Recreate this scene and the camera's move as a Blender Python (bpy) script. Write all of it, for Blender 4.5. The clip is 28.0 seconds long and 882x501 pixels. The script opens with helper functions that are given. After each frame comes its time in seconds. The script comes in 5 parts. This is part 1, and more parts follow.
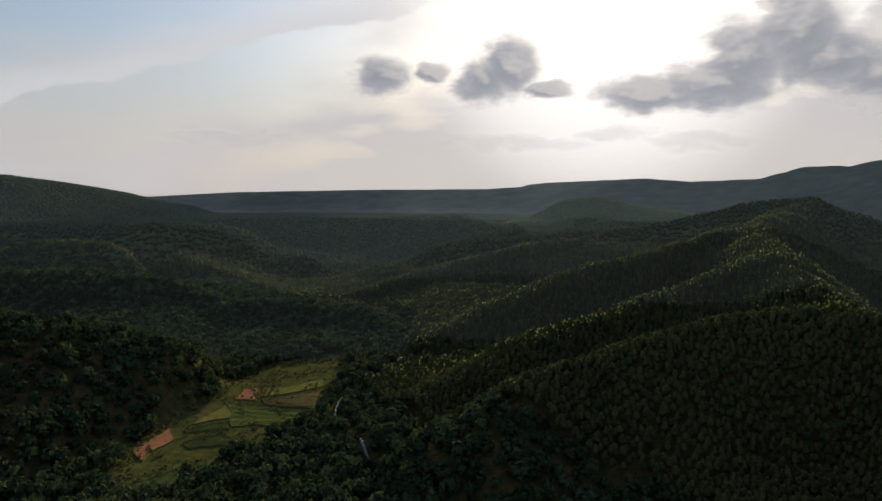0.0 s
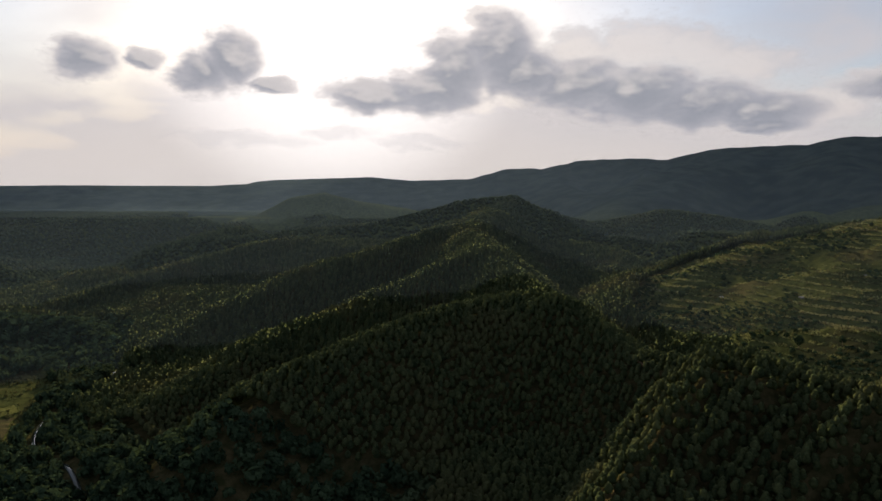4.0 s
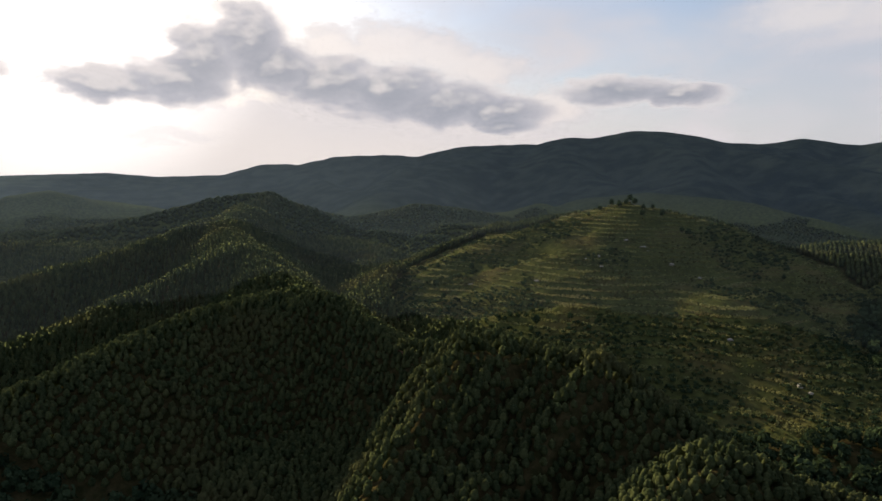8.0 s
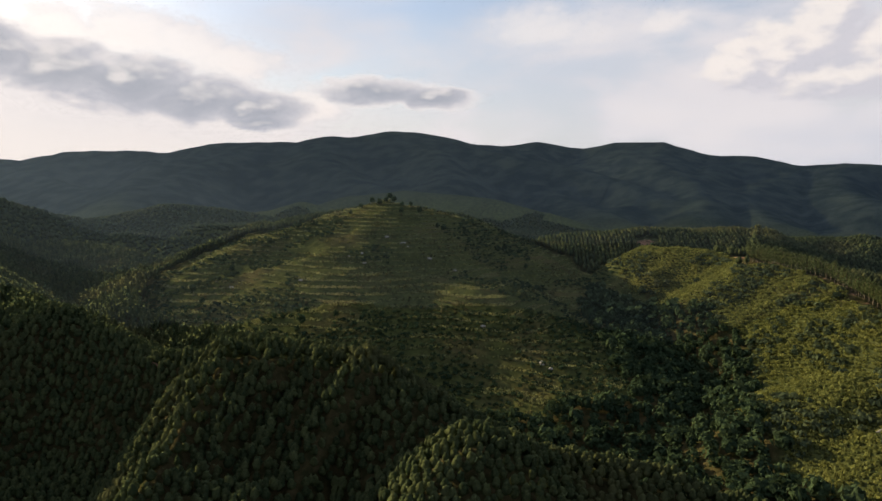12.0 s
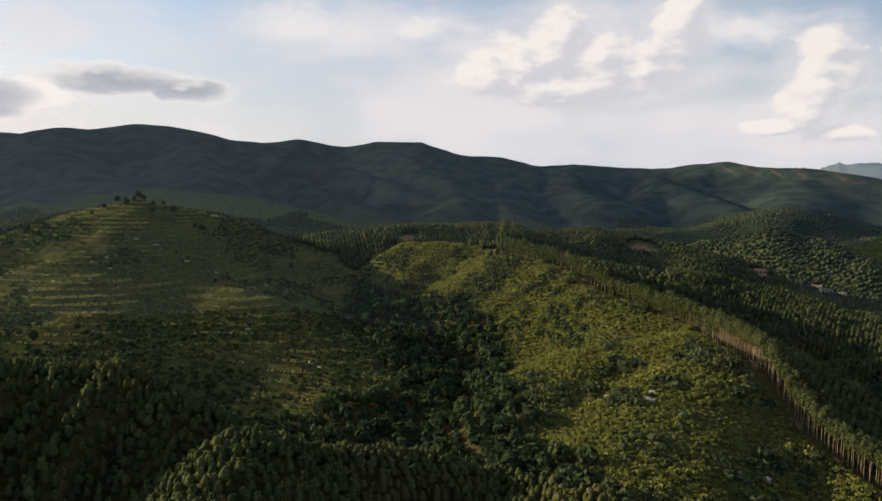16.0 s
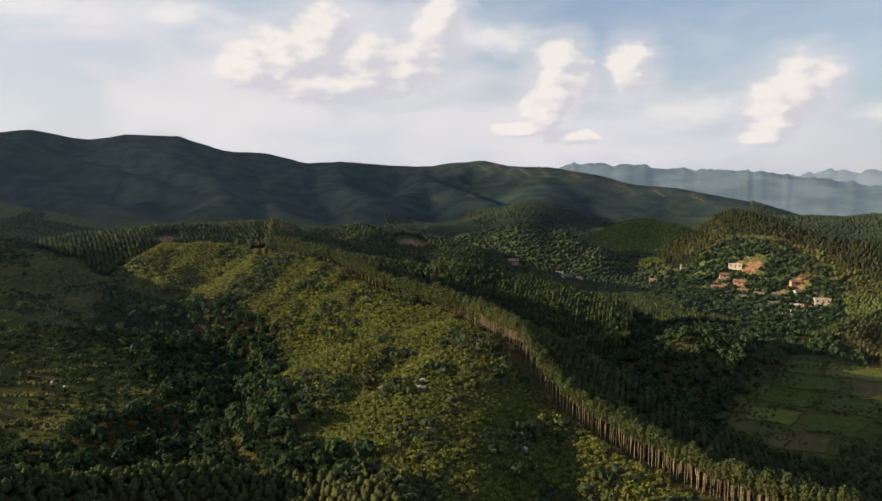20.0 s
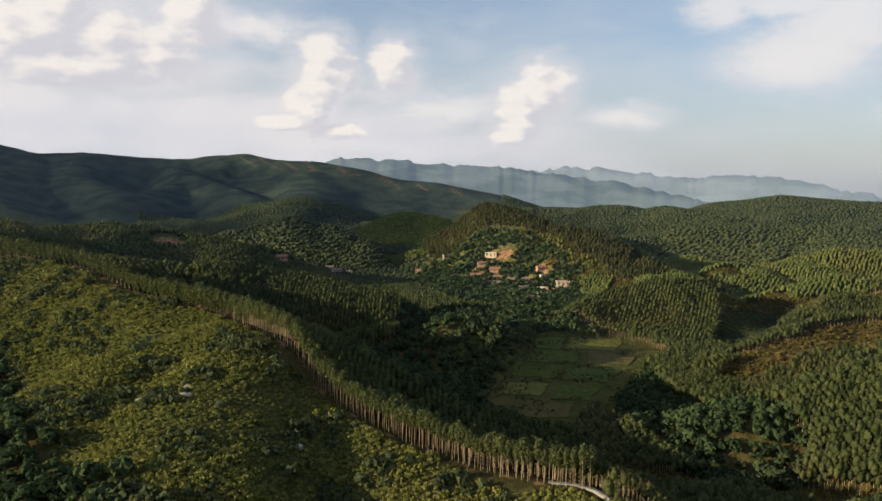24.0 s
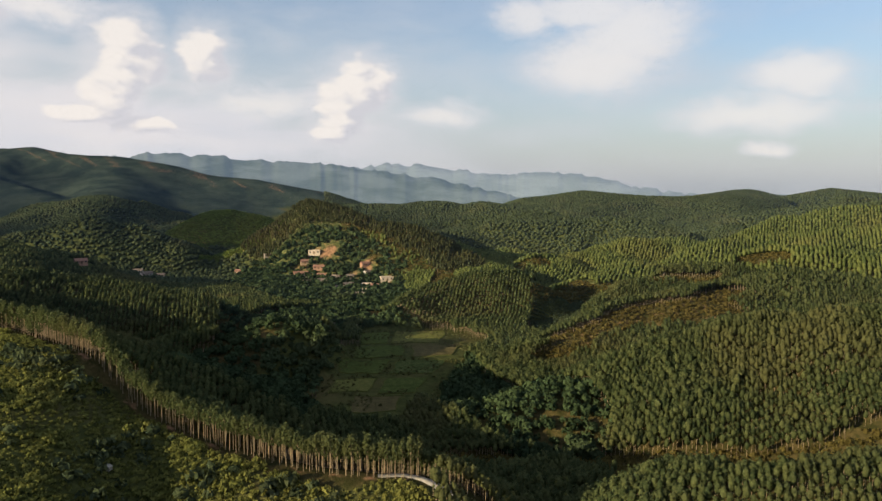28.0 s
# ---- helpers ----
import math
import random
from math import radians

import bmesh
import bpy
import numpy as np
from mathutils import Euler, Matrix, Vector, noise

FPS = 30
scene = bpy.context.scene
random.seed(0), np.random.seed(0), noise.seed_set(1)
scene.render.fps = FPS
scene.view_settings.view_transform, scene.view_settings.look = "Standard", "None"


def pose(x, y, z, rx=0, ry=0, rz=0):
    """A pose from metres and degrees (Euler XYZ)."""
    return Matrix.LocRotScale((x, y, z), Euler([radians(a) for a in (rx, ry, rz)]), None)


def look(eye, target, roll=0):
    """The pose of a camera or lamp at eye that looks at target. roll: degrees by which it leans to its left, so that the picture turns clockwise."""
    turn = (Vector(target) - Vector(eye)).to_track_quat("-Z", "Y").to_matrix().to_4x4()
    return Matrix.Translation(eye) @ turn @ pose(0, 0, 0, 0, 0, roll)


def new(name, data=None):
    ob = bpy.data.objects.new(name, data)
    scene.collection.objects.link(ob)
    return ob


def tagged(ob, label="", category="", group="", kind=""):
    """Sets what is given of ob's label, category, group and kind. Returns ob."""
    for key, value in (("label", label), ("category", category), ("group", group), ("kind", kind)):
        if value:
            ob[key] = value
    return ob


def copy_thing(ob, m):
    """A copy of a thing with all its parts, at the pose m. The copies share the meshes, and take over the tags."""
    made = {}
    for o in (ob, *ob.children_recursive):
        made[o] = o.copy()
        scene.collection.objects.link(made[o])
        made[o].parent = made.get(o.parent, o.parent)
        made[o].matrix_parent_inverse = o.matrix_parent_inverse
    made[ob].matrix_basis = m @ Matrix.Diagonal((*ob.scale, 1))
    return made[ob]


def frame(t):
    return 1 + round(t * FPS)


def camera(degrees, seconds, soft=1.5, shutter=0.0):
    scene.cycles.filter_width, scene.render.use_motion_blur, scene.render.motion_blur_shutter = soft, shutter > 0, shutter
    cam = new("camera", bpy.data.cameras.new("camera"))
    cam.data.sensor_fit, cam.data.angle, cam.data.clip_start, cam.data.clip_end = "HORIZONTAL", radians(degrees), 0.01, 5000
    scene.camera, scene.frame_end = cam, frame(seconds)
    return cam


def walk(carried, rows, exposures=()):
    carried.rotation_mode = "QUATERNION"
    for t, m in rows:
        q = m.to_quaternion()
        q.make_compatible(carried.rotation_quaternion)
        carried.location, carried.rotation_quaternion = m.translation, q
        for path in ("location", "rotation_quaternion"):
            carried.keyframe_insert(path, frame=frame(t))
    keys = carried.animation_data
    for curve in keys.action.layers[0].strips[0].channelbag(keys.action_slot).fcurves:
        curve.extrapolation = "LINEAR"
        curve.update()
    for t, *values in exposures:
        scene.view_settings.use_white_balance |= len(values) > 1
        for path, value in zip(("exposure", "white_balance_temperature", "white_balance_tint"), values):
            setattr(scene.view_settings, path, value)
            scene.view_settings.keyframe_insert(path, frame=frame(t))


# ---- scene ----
HIGH = 104.0  # the camera's height over the valley floor
ROWS = [
    (0.0, 0.0, -5.47, 0.43), (0.5, -1.84, -5.45, 0.49), (1.0, -4.43, -5.42, 0.62), (1.5, -6.84, -5.4, 0.67),
    (2.0, -9.75, -5.35, 0.83), (2.5, -13.06, -5.34, 0.95), (3.0, -16.36, -5.3, 1.05), (3.5, -19.19, -5.32, 1.07),
    (4.0, -22.41, -5.37, 1.07), (4.5, -25.3, -5.39, 1.06), (6.5, -34.77, -5.32, 0.86), (7.0, -37.4, -5.34, 0.85),
    (7.5, -39.76, -5.35, 0.84), (8.0, -42.41, -5.38, 0.8), (8.5, -44.76, -5.38, 0.83), (9.0, -47.38, -5.38, 0.85),
    (9.5, -49.77, -5.37, 0.83), (10.0, -52.38, -5.34, 0.84), (10.5, -54.69, -5.33, 0.77), (11.0, -57.27, -5.31, 0.74),
    (11.5, -59.54, -5.28, 0.71), (12.0, -62.1, -5.25, 0.72), (12.5, -64.38, -5.23, 0.74), (14.5, -74.23, -5.2, 0.76),
    (15.0, -76.72, -5.19, 0.77), (15.5, -79.06, -5.16, 0.73), (16.0, -81.62, -5.17, 0.74), (16.5, -83.91, -5.16, 0.71),
    (17.0, -86.47, -5.14, 0.73), (17.5, -88.77, -5.14, 0.66), (18.0, -91.36, -5.14, 0.69), (18.5, -93.65, -5.13, 0.67),
    (19.0, -96.18, -5.14, 0.64), (19.5, -98.29, -5.15, 0.64), (20.0, -100.71, -5.18, 0.65), (20.5, -102.99, -5.21, 0.65),
    (21.0, -105.57, -5.24, 0.66), (21.5, -107.86, -5.29, 0.64), (23.5, -117.49, -5.39, 0.69), (24.0, -119.93, -5.41, 0.74),
    (24.5, -121.96, -5.45, 0.69), (25.0, -124.08, -5.48, 0.71), (25.5, -126.0, -5.49, 0.68), (26.0, -128.12, -5.53, 0.68),
    (26.5, -129.87, -5.53, 0.67), (27.0, -131.72, -5.51, 0.69), (27.5, -133.35, -5.52, 0.64), (28.0, -134.67, -5.52, 0.62),
]
cam = camera(65.6, 28.0)
walk(cam, [(t, pose(0, 0, HIGH, 90 + pitch, 0, yaw) @ pose(0, 0, 0, 0, 0, roll)) for t, yaw, pitch, roll in ROWS],
     exposures=[(0.0, -0.06, 6480, 12.5), (4.0, 0.06, 6520, 15), (8.0, 0.32, 6600, 15), (14.0, 0.5, 6650, 13), (20.0, 0.5, 6600, 11.5), (28.0, 0.5, 6650, 11.5)])

# ---------------------------------------------------------------- sun and sky
SUN_AZ, SUN_EL = 13.3, 13.8  # degrees to the east of +y, and up

sun = new("sun", bpy.data.lights.new("sun", "SUN"))
sun.data.energy, sun.data.angle, sun.data.color = 7.4, radians(0.6), (1.0, 0.81, 0.47)
a, e = radians(SUN_AZ), radians(SUN_EL)
sun_way = Vector((math.sin(a) * math.cos(e), math.cos(a) * math.cos(e), math.sin(e)))
sun.matrix_world = look(sun_way * 900, (0, 0, 0))


class Nodes:
    """Shorthand for building node trees."""

    def __init__(self, tree):
        self.tree = tree
        tree.nodes.clear()

    def add(self, kind):
        return self.tree.nodes.new(kind)

    def put(self, socket, value):
        if isinstance(value, bpy.types.NodeSocket):
            self.tree.links.new(value, socket)
        elif value is not None:
            socket.default_value = (*value, 1) if socket.type == "RGBA" and len(value) == 3 else value

    def math(self, op, a, b=None, c=None, clamp=False):
        node = self.add("ShaderNodeMath")
        node.operation, node.use_clamp = op, clamp
        for socket, value in zip(node.inputs, (a, b, c)):
            self.put(socket, value)
        return node.outputs[0]

    def vec(self, op, a, b=None, out=0):
        node = self.add("ShaderNodeVectorMath")
        node.operation = op
        for socket, value in zip(node.inputs, (a, b)):
            self.put(socket, value)
        return node.outputs[out]

    def noise(self, where, scale, detail=4, rough=0.55, colour=False, warp=0.0):
        node = self.add("ShaderNodeTexNoise")
        self.put(node.inputs["Vector"], where)
        node.inputs["Scale"].default_value, node.inputs["Detail"].default_value = scale, detail
        node.inputs["Roughness"].default_value, node.inputs["Distortion"].default_value = rough, warp
        return node.outputs["Color" if colour else "Fac"]

    def mix(self, f, a, b, blend="MIX"):
        node = self.add("ShaderNodeMix")
        node.data_type, node.blend_type = "RGBA", blend
        for socket, value in ((node.inputs[0], f), (node.inputs[6], a), (node.inputs[7], b)):
            self.put(socket, (*value, 1) if isinstance(value, tuple) and len(value) == 3 else value)
        return node.outputs[2]

    def span(self, v, a, b, low=0.0, high=1.0, smooth=True):
        node = self.add("ShaderNodeMapRange")
        node.interpolation_type = "SMOOTHSTEP" if smooth else "LINEAR"
        for socket, value in zip(node.inputs, (v, a, b, low, high)):
            self.put(socket, value)
        return node.outputs[0]

    def ramp(self, v, *stops):
        node = self.add("ShaderNodeValToRGB")
        while len(node.color_ramp.elements) < len(stops):
            node.color_ramp.elements.new(0.5)
        for el, (at, colour) in zip(node.color_ramp.elements, stops):
            el.position, el.color = at, (*colour, 1)
        self.put(node.inputs[0], v)
        return node.outputs[0]


class Heaven:
    """Directions in degrees east and up, and cloud noises, in a node tree."""

    def __init__(self, n, way):
        self.n, self.way = n, way
        split = n.add("ShaderNodeSeparateXYZ")
        n.put(split.inputs[0], way)
        self.az = n.math("MULTIPLY", n.math("ARCTAN2", split.outputs[0], split.outputs[1]), 57.29578)
        self.el = n.math("MULTIPLY", n.math("ARCSINE", split.outputs[2]), 57.29578)
        polar = n.add("ShaderNodeCombineXYZ")
        n.put(polar.inputs[0], self.az), n.put(polar.inputs[1], self.el)
        self.flat = n.vec("MULTIPLY", way, (1, 1, 2.0))
        wobble = n.vec("MULTIPLY", n.vec("SUBTRACT", n.noise(self.flat, 16, 4, 0.55, colour=True), (0.5, 0.5, 0.5)), (3.4, 2.4, 0))
        self.polar, self.spot = polar.outputs[0], n.vec("ADD", polar.outputs[0], wobble)

    def clouds(self, shapes, plain=False):
        """How deep a direction lies inside the nearest of the clouds (degrees east, up, half width, half height)."""
        n, field = self.n, None
        for east, up, wide, tall in shapes:
            away = n.vec("MULTIPLY", n.vec("SUBTRACT", self.polar if plain else self.spot, (east, up, 0)), (1 / wide, 1 / tall, 0))
            deep = n.math("SUBTRACT", 1.0, n.vec("LENGTH", away, out=1))
            field = deep if field is None else n.math("MAXIMUM", field, deep)
        return field


world = bpy.data.worlds.new("sky")
scene.world = world
world.use_nodes = True
n = Nodes(world.node_tree)
heaven = Heaven(n, n.add("ShaderNodeTexCoord").outputs["Generated"])
way, el, flat = heaven.way, heaven.el, heaven.flat
swirl = n.noise(n.vec("MULTIPLY", way, (1, 1, 3.0)), 5, 4, 0.5, warp=0.3)
sky = n.add("ShaderNodeTexSky")
sky.sky_type, sky.sun_disc, sky.sun_elevation, sky.sun_rotation = "NISHITA", False, radians(SUN_EL), radians(SUN_AZ)
sky.air_density, sky.dust_density, sky.ozone_density = 1.2, 1.5, 1.5
blue = n.mix(1.0, sky.outputs[0], (0.12, 0.135, 0.165), "MULTIPLY")
near_sun = n.vec("DOT_PRODUCT", way, tuple(sun_way), out=1)
glow = n.span(near_sun, 0.89, 1.0)
core = n.span(near_sun, 0.955, 0.999)
# thin high veil, denser and creamier towards the horizon and the sun; thickened overhead, unseen, to brighten shaded
# ground
low = n.span(el, 15, 0)
veil = n.math("ADD", n.math("MULTIPLY_ADD", low, 0.72, n.span(el, 14, 38, 0.22, 0.38)), n.math("MULTIPLY", n.span(swirl, 0.36, 0.70), 0.24))
veil = n.math("ADD", veil, n.math("MULTIPLY", glow, 0.25))
banks = heaven.clouds([(74, 11, 26, 9), (52, 13, 16, 5), (28, 3, 40, 5), (104, 4, 26, 4), (96, 12, 14, 5), (152, 9, 12, 4)], True)
veil = n.math("ADD", veil, n.math("MULTIPLY", n.span(n.math("ADD", banks, n.math("MULTIPLY", n.math("SUBTRACT", swirl, 0.5), 1.0)), 0.0, 1.0), 0.5), clamp=True)
veil = n.math("MULTIPLY", veil, n.span(heaven.az, 116, 150, 1.0, 0.66))
veil_colour = n.mix(glow, n.mix(n.span(swirl, 0.3, 0.7), (0.61, 0.635, 0.69), (0.735, 0.722, 0.735)), (0.90, 0.855, 0.825))
veil_colour = n.mix(n.math("MULTIPLY", n.span(el, 9, 1), n.span(n.math("ABSOLUTE", n.math("SUBTRACT", heaven.az, SUN_AZ)), 75, 15)), veil_colour, (0.86, 0.80, 0.745))
veil_colour = n.mix(n.span(heaven.az, 108, 150, 0.0, 0.75), veil_colour, (0.50, 0.55, 0.63))
colour = n.mix(veil, blue, veil_colour)
colour = n.mix(n.math("MULTIPLY", core, 0.95), colour, (1.56, 1.5, 1.42))
fine = n.noise(flat, 60, 4, 0.6)
# long bright edge of a high sheet in the west, soft lens-shaped clouds and streaks in the south-east
sheet = n.math("SUBTRACT", heaven.el, n.math("MULTIPLY_ADD", n.math("ADD", heaven.az, 20.0), 0.30, 9.2))
sheet = n.math("ADD", sheet, n.math("MULTIPLY", n.math("SUBTRACT", swirl, 0.5), 5.0))
edge = n.math("MULTIPLY", n.math("MULTIPLY", n.span(sheet, -0.2, 0.25), n.span(sheet, 3.2, 0.3)), n.span(heaven.az, 2, -8))
colour = n.mix(n.math("MULTIPLY", edge, 0.75), colour, (0.88, 0.875, 0.885))
LENS = [(147.1, 9.5, 6.1, 2.8), (141.7, 13.2, 2.9, 1.7), (146.1, 13.7, 6.3, 1.5), (149.5, 11.7, 5.4, 3.4), (134.6, 5.7, 4.4, 1.2), (158.9, 5.5, 7.3, 1.7), (159.7, 3.0, 2.1, 0.7),
        (161.6, 8.2, 4.4, 2.0), (79.7, 13.1, 2.6, 1.3), (70.0, 12.6, 7.0, 2.4), (105.0, 12.0, 4.0, 1.2), (120.5, 6.2, 6.0, 1.6)]
lens = n.math("ADD", heaven.clouds(LENS), n.math("MULTIPLY", n.math("SUBTRACT", n.math("MULTIPLY_ADD", fine, 0.4, n.math("MULTIPLY", swirl, 0.6)), 0.5), 1.1))
colour = n.mix(n.math("MULTIPLY", n.span(lens, -0.35, 0.55), 0.72), colour, n.mix(n.span(lens, 0.0, 0.8), (0.66, 0.675, 0.715), (0.83, 0.80, 0.775)))
# white cumulus heaps, lit from the west, grey below: knobs as (degrees east, up, half width, half height)
WHITE = [(91.3, 12.5, 1.8, 1.8), (90.0, 10.9, 3.0, 2.4), (87.7, 10.1, 2.9, 2.4), (85.2, 9.4, 2.4, 2.0), (94.3, 10.0, 3.0, 2.4), (97.5, 9.8, 2.8, 2.0), (100.1, 12.2, 2.2, 2.0), (100.6, 13.8, 1.6, 1.6),
         (91.7, 8.3, 8.3, 1.5), (110.2, 10.0, 1.9, 1.9), (111.3, 9.0, 1.7, 1.7), (109.9, 7.7, 1.8, 1.8), (108.7, 6.0, 1.8, 1.7), (115.7, 9.7, 1.7, 1.7), (116.4, 9.0, 1.2, 1.2), (107.0, 4.9, 2.3, 0.7),
         (111.4, 4.3, 2.4, 0.7), (127.8, 7.6, 2.1, 2.1), (126.2, 6.6, 1.7, 1.7), (129.2, 7.8, 1.5, 1.5), (126.4, 5.1, 1.8, 1.5), (125.3, 4.0, 1.5, 0.8)]


def knobs(n, at, scale):
    """Cauliflower knobs: high in the middle of each cell, creased between."""
    cells = n.add("ShaderNodeTexVoronoi")
    cells.feature = "SMOOTH_F1"
    cells.inputs["Scale"].default_value, cells.inputs["Smoothness"].default_value = scale, 0.35
    n.put(cells.inputs["Vector"], at)
    return n.math("SUBTRACT", 0.45, cells.outputs["Distance"])


def heap(n, shapes, at, spot, rough=0.5, grow=0.86, knob=0.30):
    """How deep a direction lies in a cloud built of knobs."""
    field = None
    for east, up, wide, tall in shapes:
        away = n.vec("MULTIPLY", n.vec("SUBTRACT", spot, (east, up, 0)), (grow / wide, grow / tall, 0))
        inner = n.math("SUBTRACT", 1.0, n.vec("LENGTH", away, out=1))
        field = inner if field is None else n.math("SMOOTH_MAX", field, inner, 0.12)
    lumps = n.math("MULTIPLY_ADD", n.math("ADD", knobs(n, at, 26), 0.12), 1.0, n.math("MULTIPLY", knobs(n, at, 62), 0.5))
    cloud = n.math("ADD", n.math("MAXIMUM", field, -1.2), n.math("MULTIPLY_ADD", n.math("SUBTRACT", n.noise(at, 22, 5, 0.58), 0.5), rough, n.math("MULTIPLY", lumps, knob)))
    return cloud, n.math("MULTIPLY_ADD", lumps, knob, cloud)


curl = n.vec("ADD", heaven.polar, n.vec("MULTIPLY", n.vec("SUBTRACT", n.noise(flat, 30, 3, 0.5, colour=True), (0.5, 0.5, 0.5)), (1.5, 1.2, 0)))
deep, round_side = heap(n, WHITE, flat, curl)
_, sunward = heap(n, WHITE, n.vec("ADD", flat, (0, 0.014, 0.026)), n.vec("ADD", curl, (-1.2, 0.9, 0)))
solid = n.math("MULTIPLY", n.span(deep, -0.06, 0.34), 0.86)
fringe = n.math("MULTIPLY", n.span(deep, -0.85, 0.25), 0.5)
shine = n.span(n.math("SUBTRACT", round_side, sunward), -0.35, 0.60)
white_colour = n.mix(shine, (0.585, 0.59, 0.64), (0.865, 0.82, 0.77))
colour = n.mix(fringe, colour, (0.70, 0.69, 0.715))
colour = n.mix(solid, colour, white_colour)
# the land's own dimness below the horizon
colour = n.mix(n.span(el, -0.5, -3), colour, (0.05, 0.055, 0.05))
back = n.add("ShaderNodeBackground")
n.put(back.inputs["Color"], colour)
back.inputs["Strength"].default_value = 0.76
n.put(n.add("ShaderNodeOutputWorld").inputs[0], back.outputs[0])



# ---------------------------------------------------------------- the land
def lattice(ix, iy, seed):
    """Repeatable random numbers in 0..1 on a whole-number lattice."""
    n = (ix.astype(np.int64) * 374761393 + iy.astype(np.int64) * 668265263 + seed * 974634777) & 0xFFFFFFFF
    n = ((n ^ (n >> 13)) * 1274126177) & 0xFFFFFFFF
    return ((n ^ (n >> 16)) & 0xFFFFF) / 1048575.0


def value_noise(x, y, seed=0):
    ix, iy = np.floor(x), np.floor(y)
    fx, fy = x - ix, y - iy
    fx, fy = fx * fx * (3 - 2 * fx), fy * fy * (3 - 2 * fy)
    a, b = lattice(ix, iy, seed), lattice(ix + 1, iy, seed)
    c, d = lattice(ix, iy + 1, seed), lattice(ix + 1, iy + 1, seed)
    return (a + (b - a) * fx) * (1 - fy) + (c + (d - c) * fx) * fy


def fbm(x, y, octaves=4, seed=0):
    total, size = 0, 0
    for k in range(octaves):
        total = total + value_noise(x * 2 ** k, y * 2 ** k, seed + k) / 2 ** k
        size += 1 / 2 ** k
    return total / size


def step(a, b, v):
    f = np.clip((v - a) / (b - a), 0, 1)
    return f * f * (3 - 2 * f)


def along(line, x, y):
    """Distance to a line of (x, y, ...) points, and the height of its nearest point where it has one."""
    best, tall = np.full(x.shape, 1e9), np.zeros(x.shape)
    for p, q in zip(line, line[1:]):
        ux, uy = q[0] - p[0], q[1] - p[1]
        f = np.clip(((x - p[0]) * ux + (y - p[1]) * uy) / (ux * ux + uy * uy), 0, 1)
        d = np.hypot(x - p[0] - f * ux, y - p[1] - f * uy)
        near = d < best
        best = np.where(near, d, best)
        if len(p) > 2:
            tall = np.where(near, p[2] + f * (q[2] - p[2]), tall)
    return best, tall


def inside(shape, x, y, loose=9.0):
    """Whether points lie in a polygon with a ragged outline."""
    x, y = x + (fbm(x / 17, y / 17, 3, 41) - 0.5) * 2 * loose, y + (fbm(x / 17, y / 17, 3, 47) - 0.5) * 2 * loose
    hit = np.zeros(x.shape, bool)
    for (ax, ay), (bx, by) in zip(shape, shape[1:] + shape[:1]):
        if ay != by:
            hit ^= ((ay > y) != (by > y)) & (x < (bx - ax) * (y - ay) / (by - ay) + ax)
    return hit


RIDGES = []


def ridge(line, slope=0.4, rnd=20):
    RIDGES.append((line, slope, rnd))


ridge([(-810, 1262, 115), (-741, 1361, 100), (-693, 1497, 79), (-628, 1580, 56)], slope=0.3, rnd=60)
ridge([(-1297, 2705, 42), (-830, 2779, 69), (-330, 2781, 82), (166, 2695, 89), (551, 2541, 115), (799, 2474, 127), (924, 2430, 116), (1100, 2301, 132)], slope=0.22, rnd=150)
ridge([(488, 2859, 119), (764, 2590, 134), (904, 2491, 123), (1113, 2350, 135)], slope=0.22, rnd=150)
ridge([(1095, 2358, 131), (1189, 2199, 179), (1273, 2152, 172), (1362, 2036, 204), (1521, 1920, 212), (1558, 1825, 205), (1632, 1691, 239), (1773, 1465, 248), (1818, 1408, 268), (1883, 1321, 266), (1922, 1263, 284), (1968, 1190, 290), (2027, 1087, 277), (2068, 1006, 255), (2118, 898, 243)], slope=0.36, rnd=60)
ridge([(1926, 1164, 283), (1831, 805, 207), (1766, 550, 166), (1659, 371, 121), (1530, 251, 83)], slope=0.4, rnd=50)
ridge([(1677, 1574, 240), (1336, 1420, 162), (1005, 1245, 94)], slope=0.4, rnd=50)
ridge([(2297, 988, 255), (2348, 858, 272), (2399, 705, 249), (2381, 576, 269), (2361, 430, 264), (2384, 276, 223), (2346, 139, 212), (2300, 9, 183), (2298, -96, 189), (2224, -340, 174), (2141, -506, 193), (2125, -568, 186), (2060, -614, 174)], slope=0.36, rnd=60)
ridge([(2361, 430, 264), (2025, 317, 163), (1693, 152, 100)], slope=0.4, rnd=40)
ridge([(2298, -96, 189), (1949, -69, 118), (1594, -142, 79)], slope=0.4, rnd=40)
ridge([(2133, -537, 197), (1873, -321, 107), (1594, -143, 73)], slope=0.4, rnd=40)
ridge([(2137, -523, 197), (1971, -562, 173), (1838, -650, 166), (1701, -727, 146), (1619, -787, 120), (1520, -866, 111), (1419, -937, 88)], slope=0.3, rnd=50)
ridge([(1838, -650, 166), (1556, -550, 100), (1382, -440, 69)], slope=0.34, rnd=50)
ridge([(-223, 684, 4), (-213, 771, 14), (-158, 784, 21), (-116, 765, 4), (-84, 639, 4)], slope=0.4)
ridge([(-280, 1115, 8), (-200, 1082, 22), (-121, 1093, 43), (-40, 1099, 49), (40, 1079, 44), (99, 1045, 38), (133, 971, 14)], slope=0.35)
ridge([(155, 1291, 38), (226, 1280, 78), (286, 1268, 89), (345, 1253, 74), (395, 1186, 65)], slope=0.35, rnd=40)
ridge([(-614, 1089, 36), (-563, 1172, 46), (-426, 1281, 36), (-298, 1368, 27)], slope=0.3, rnd=40)
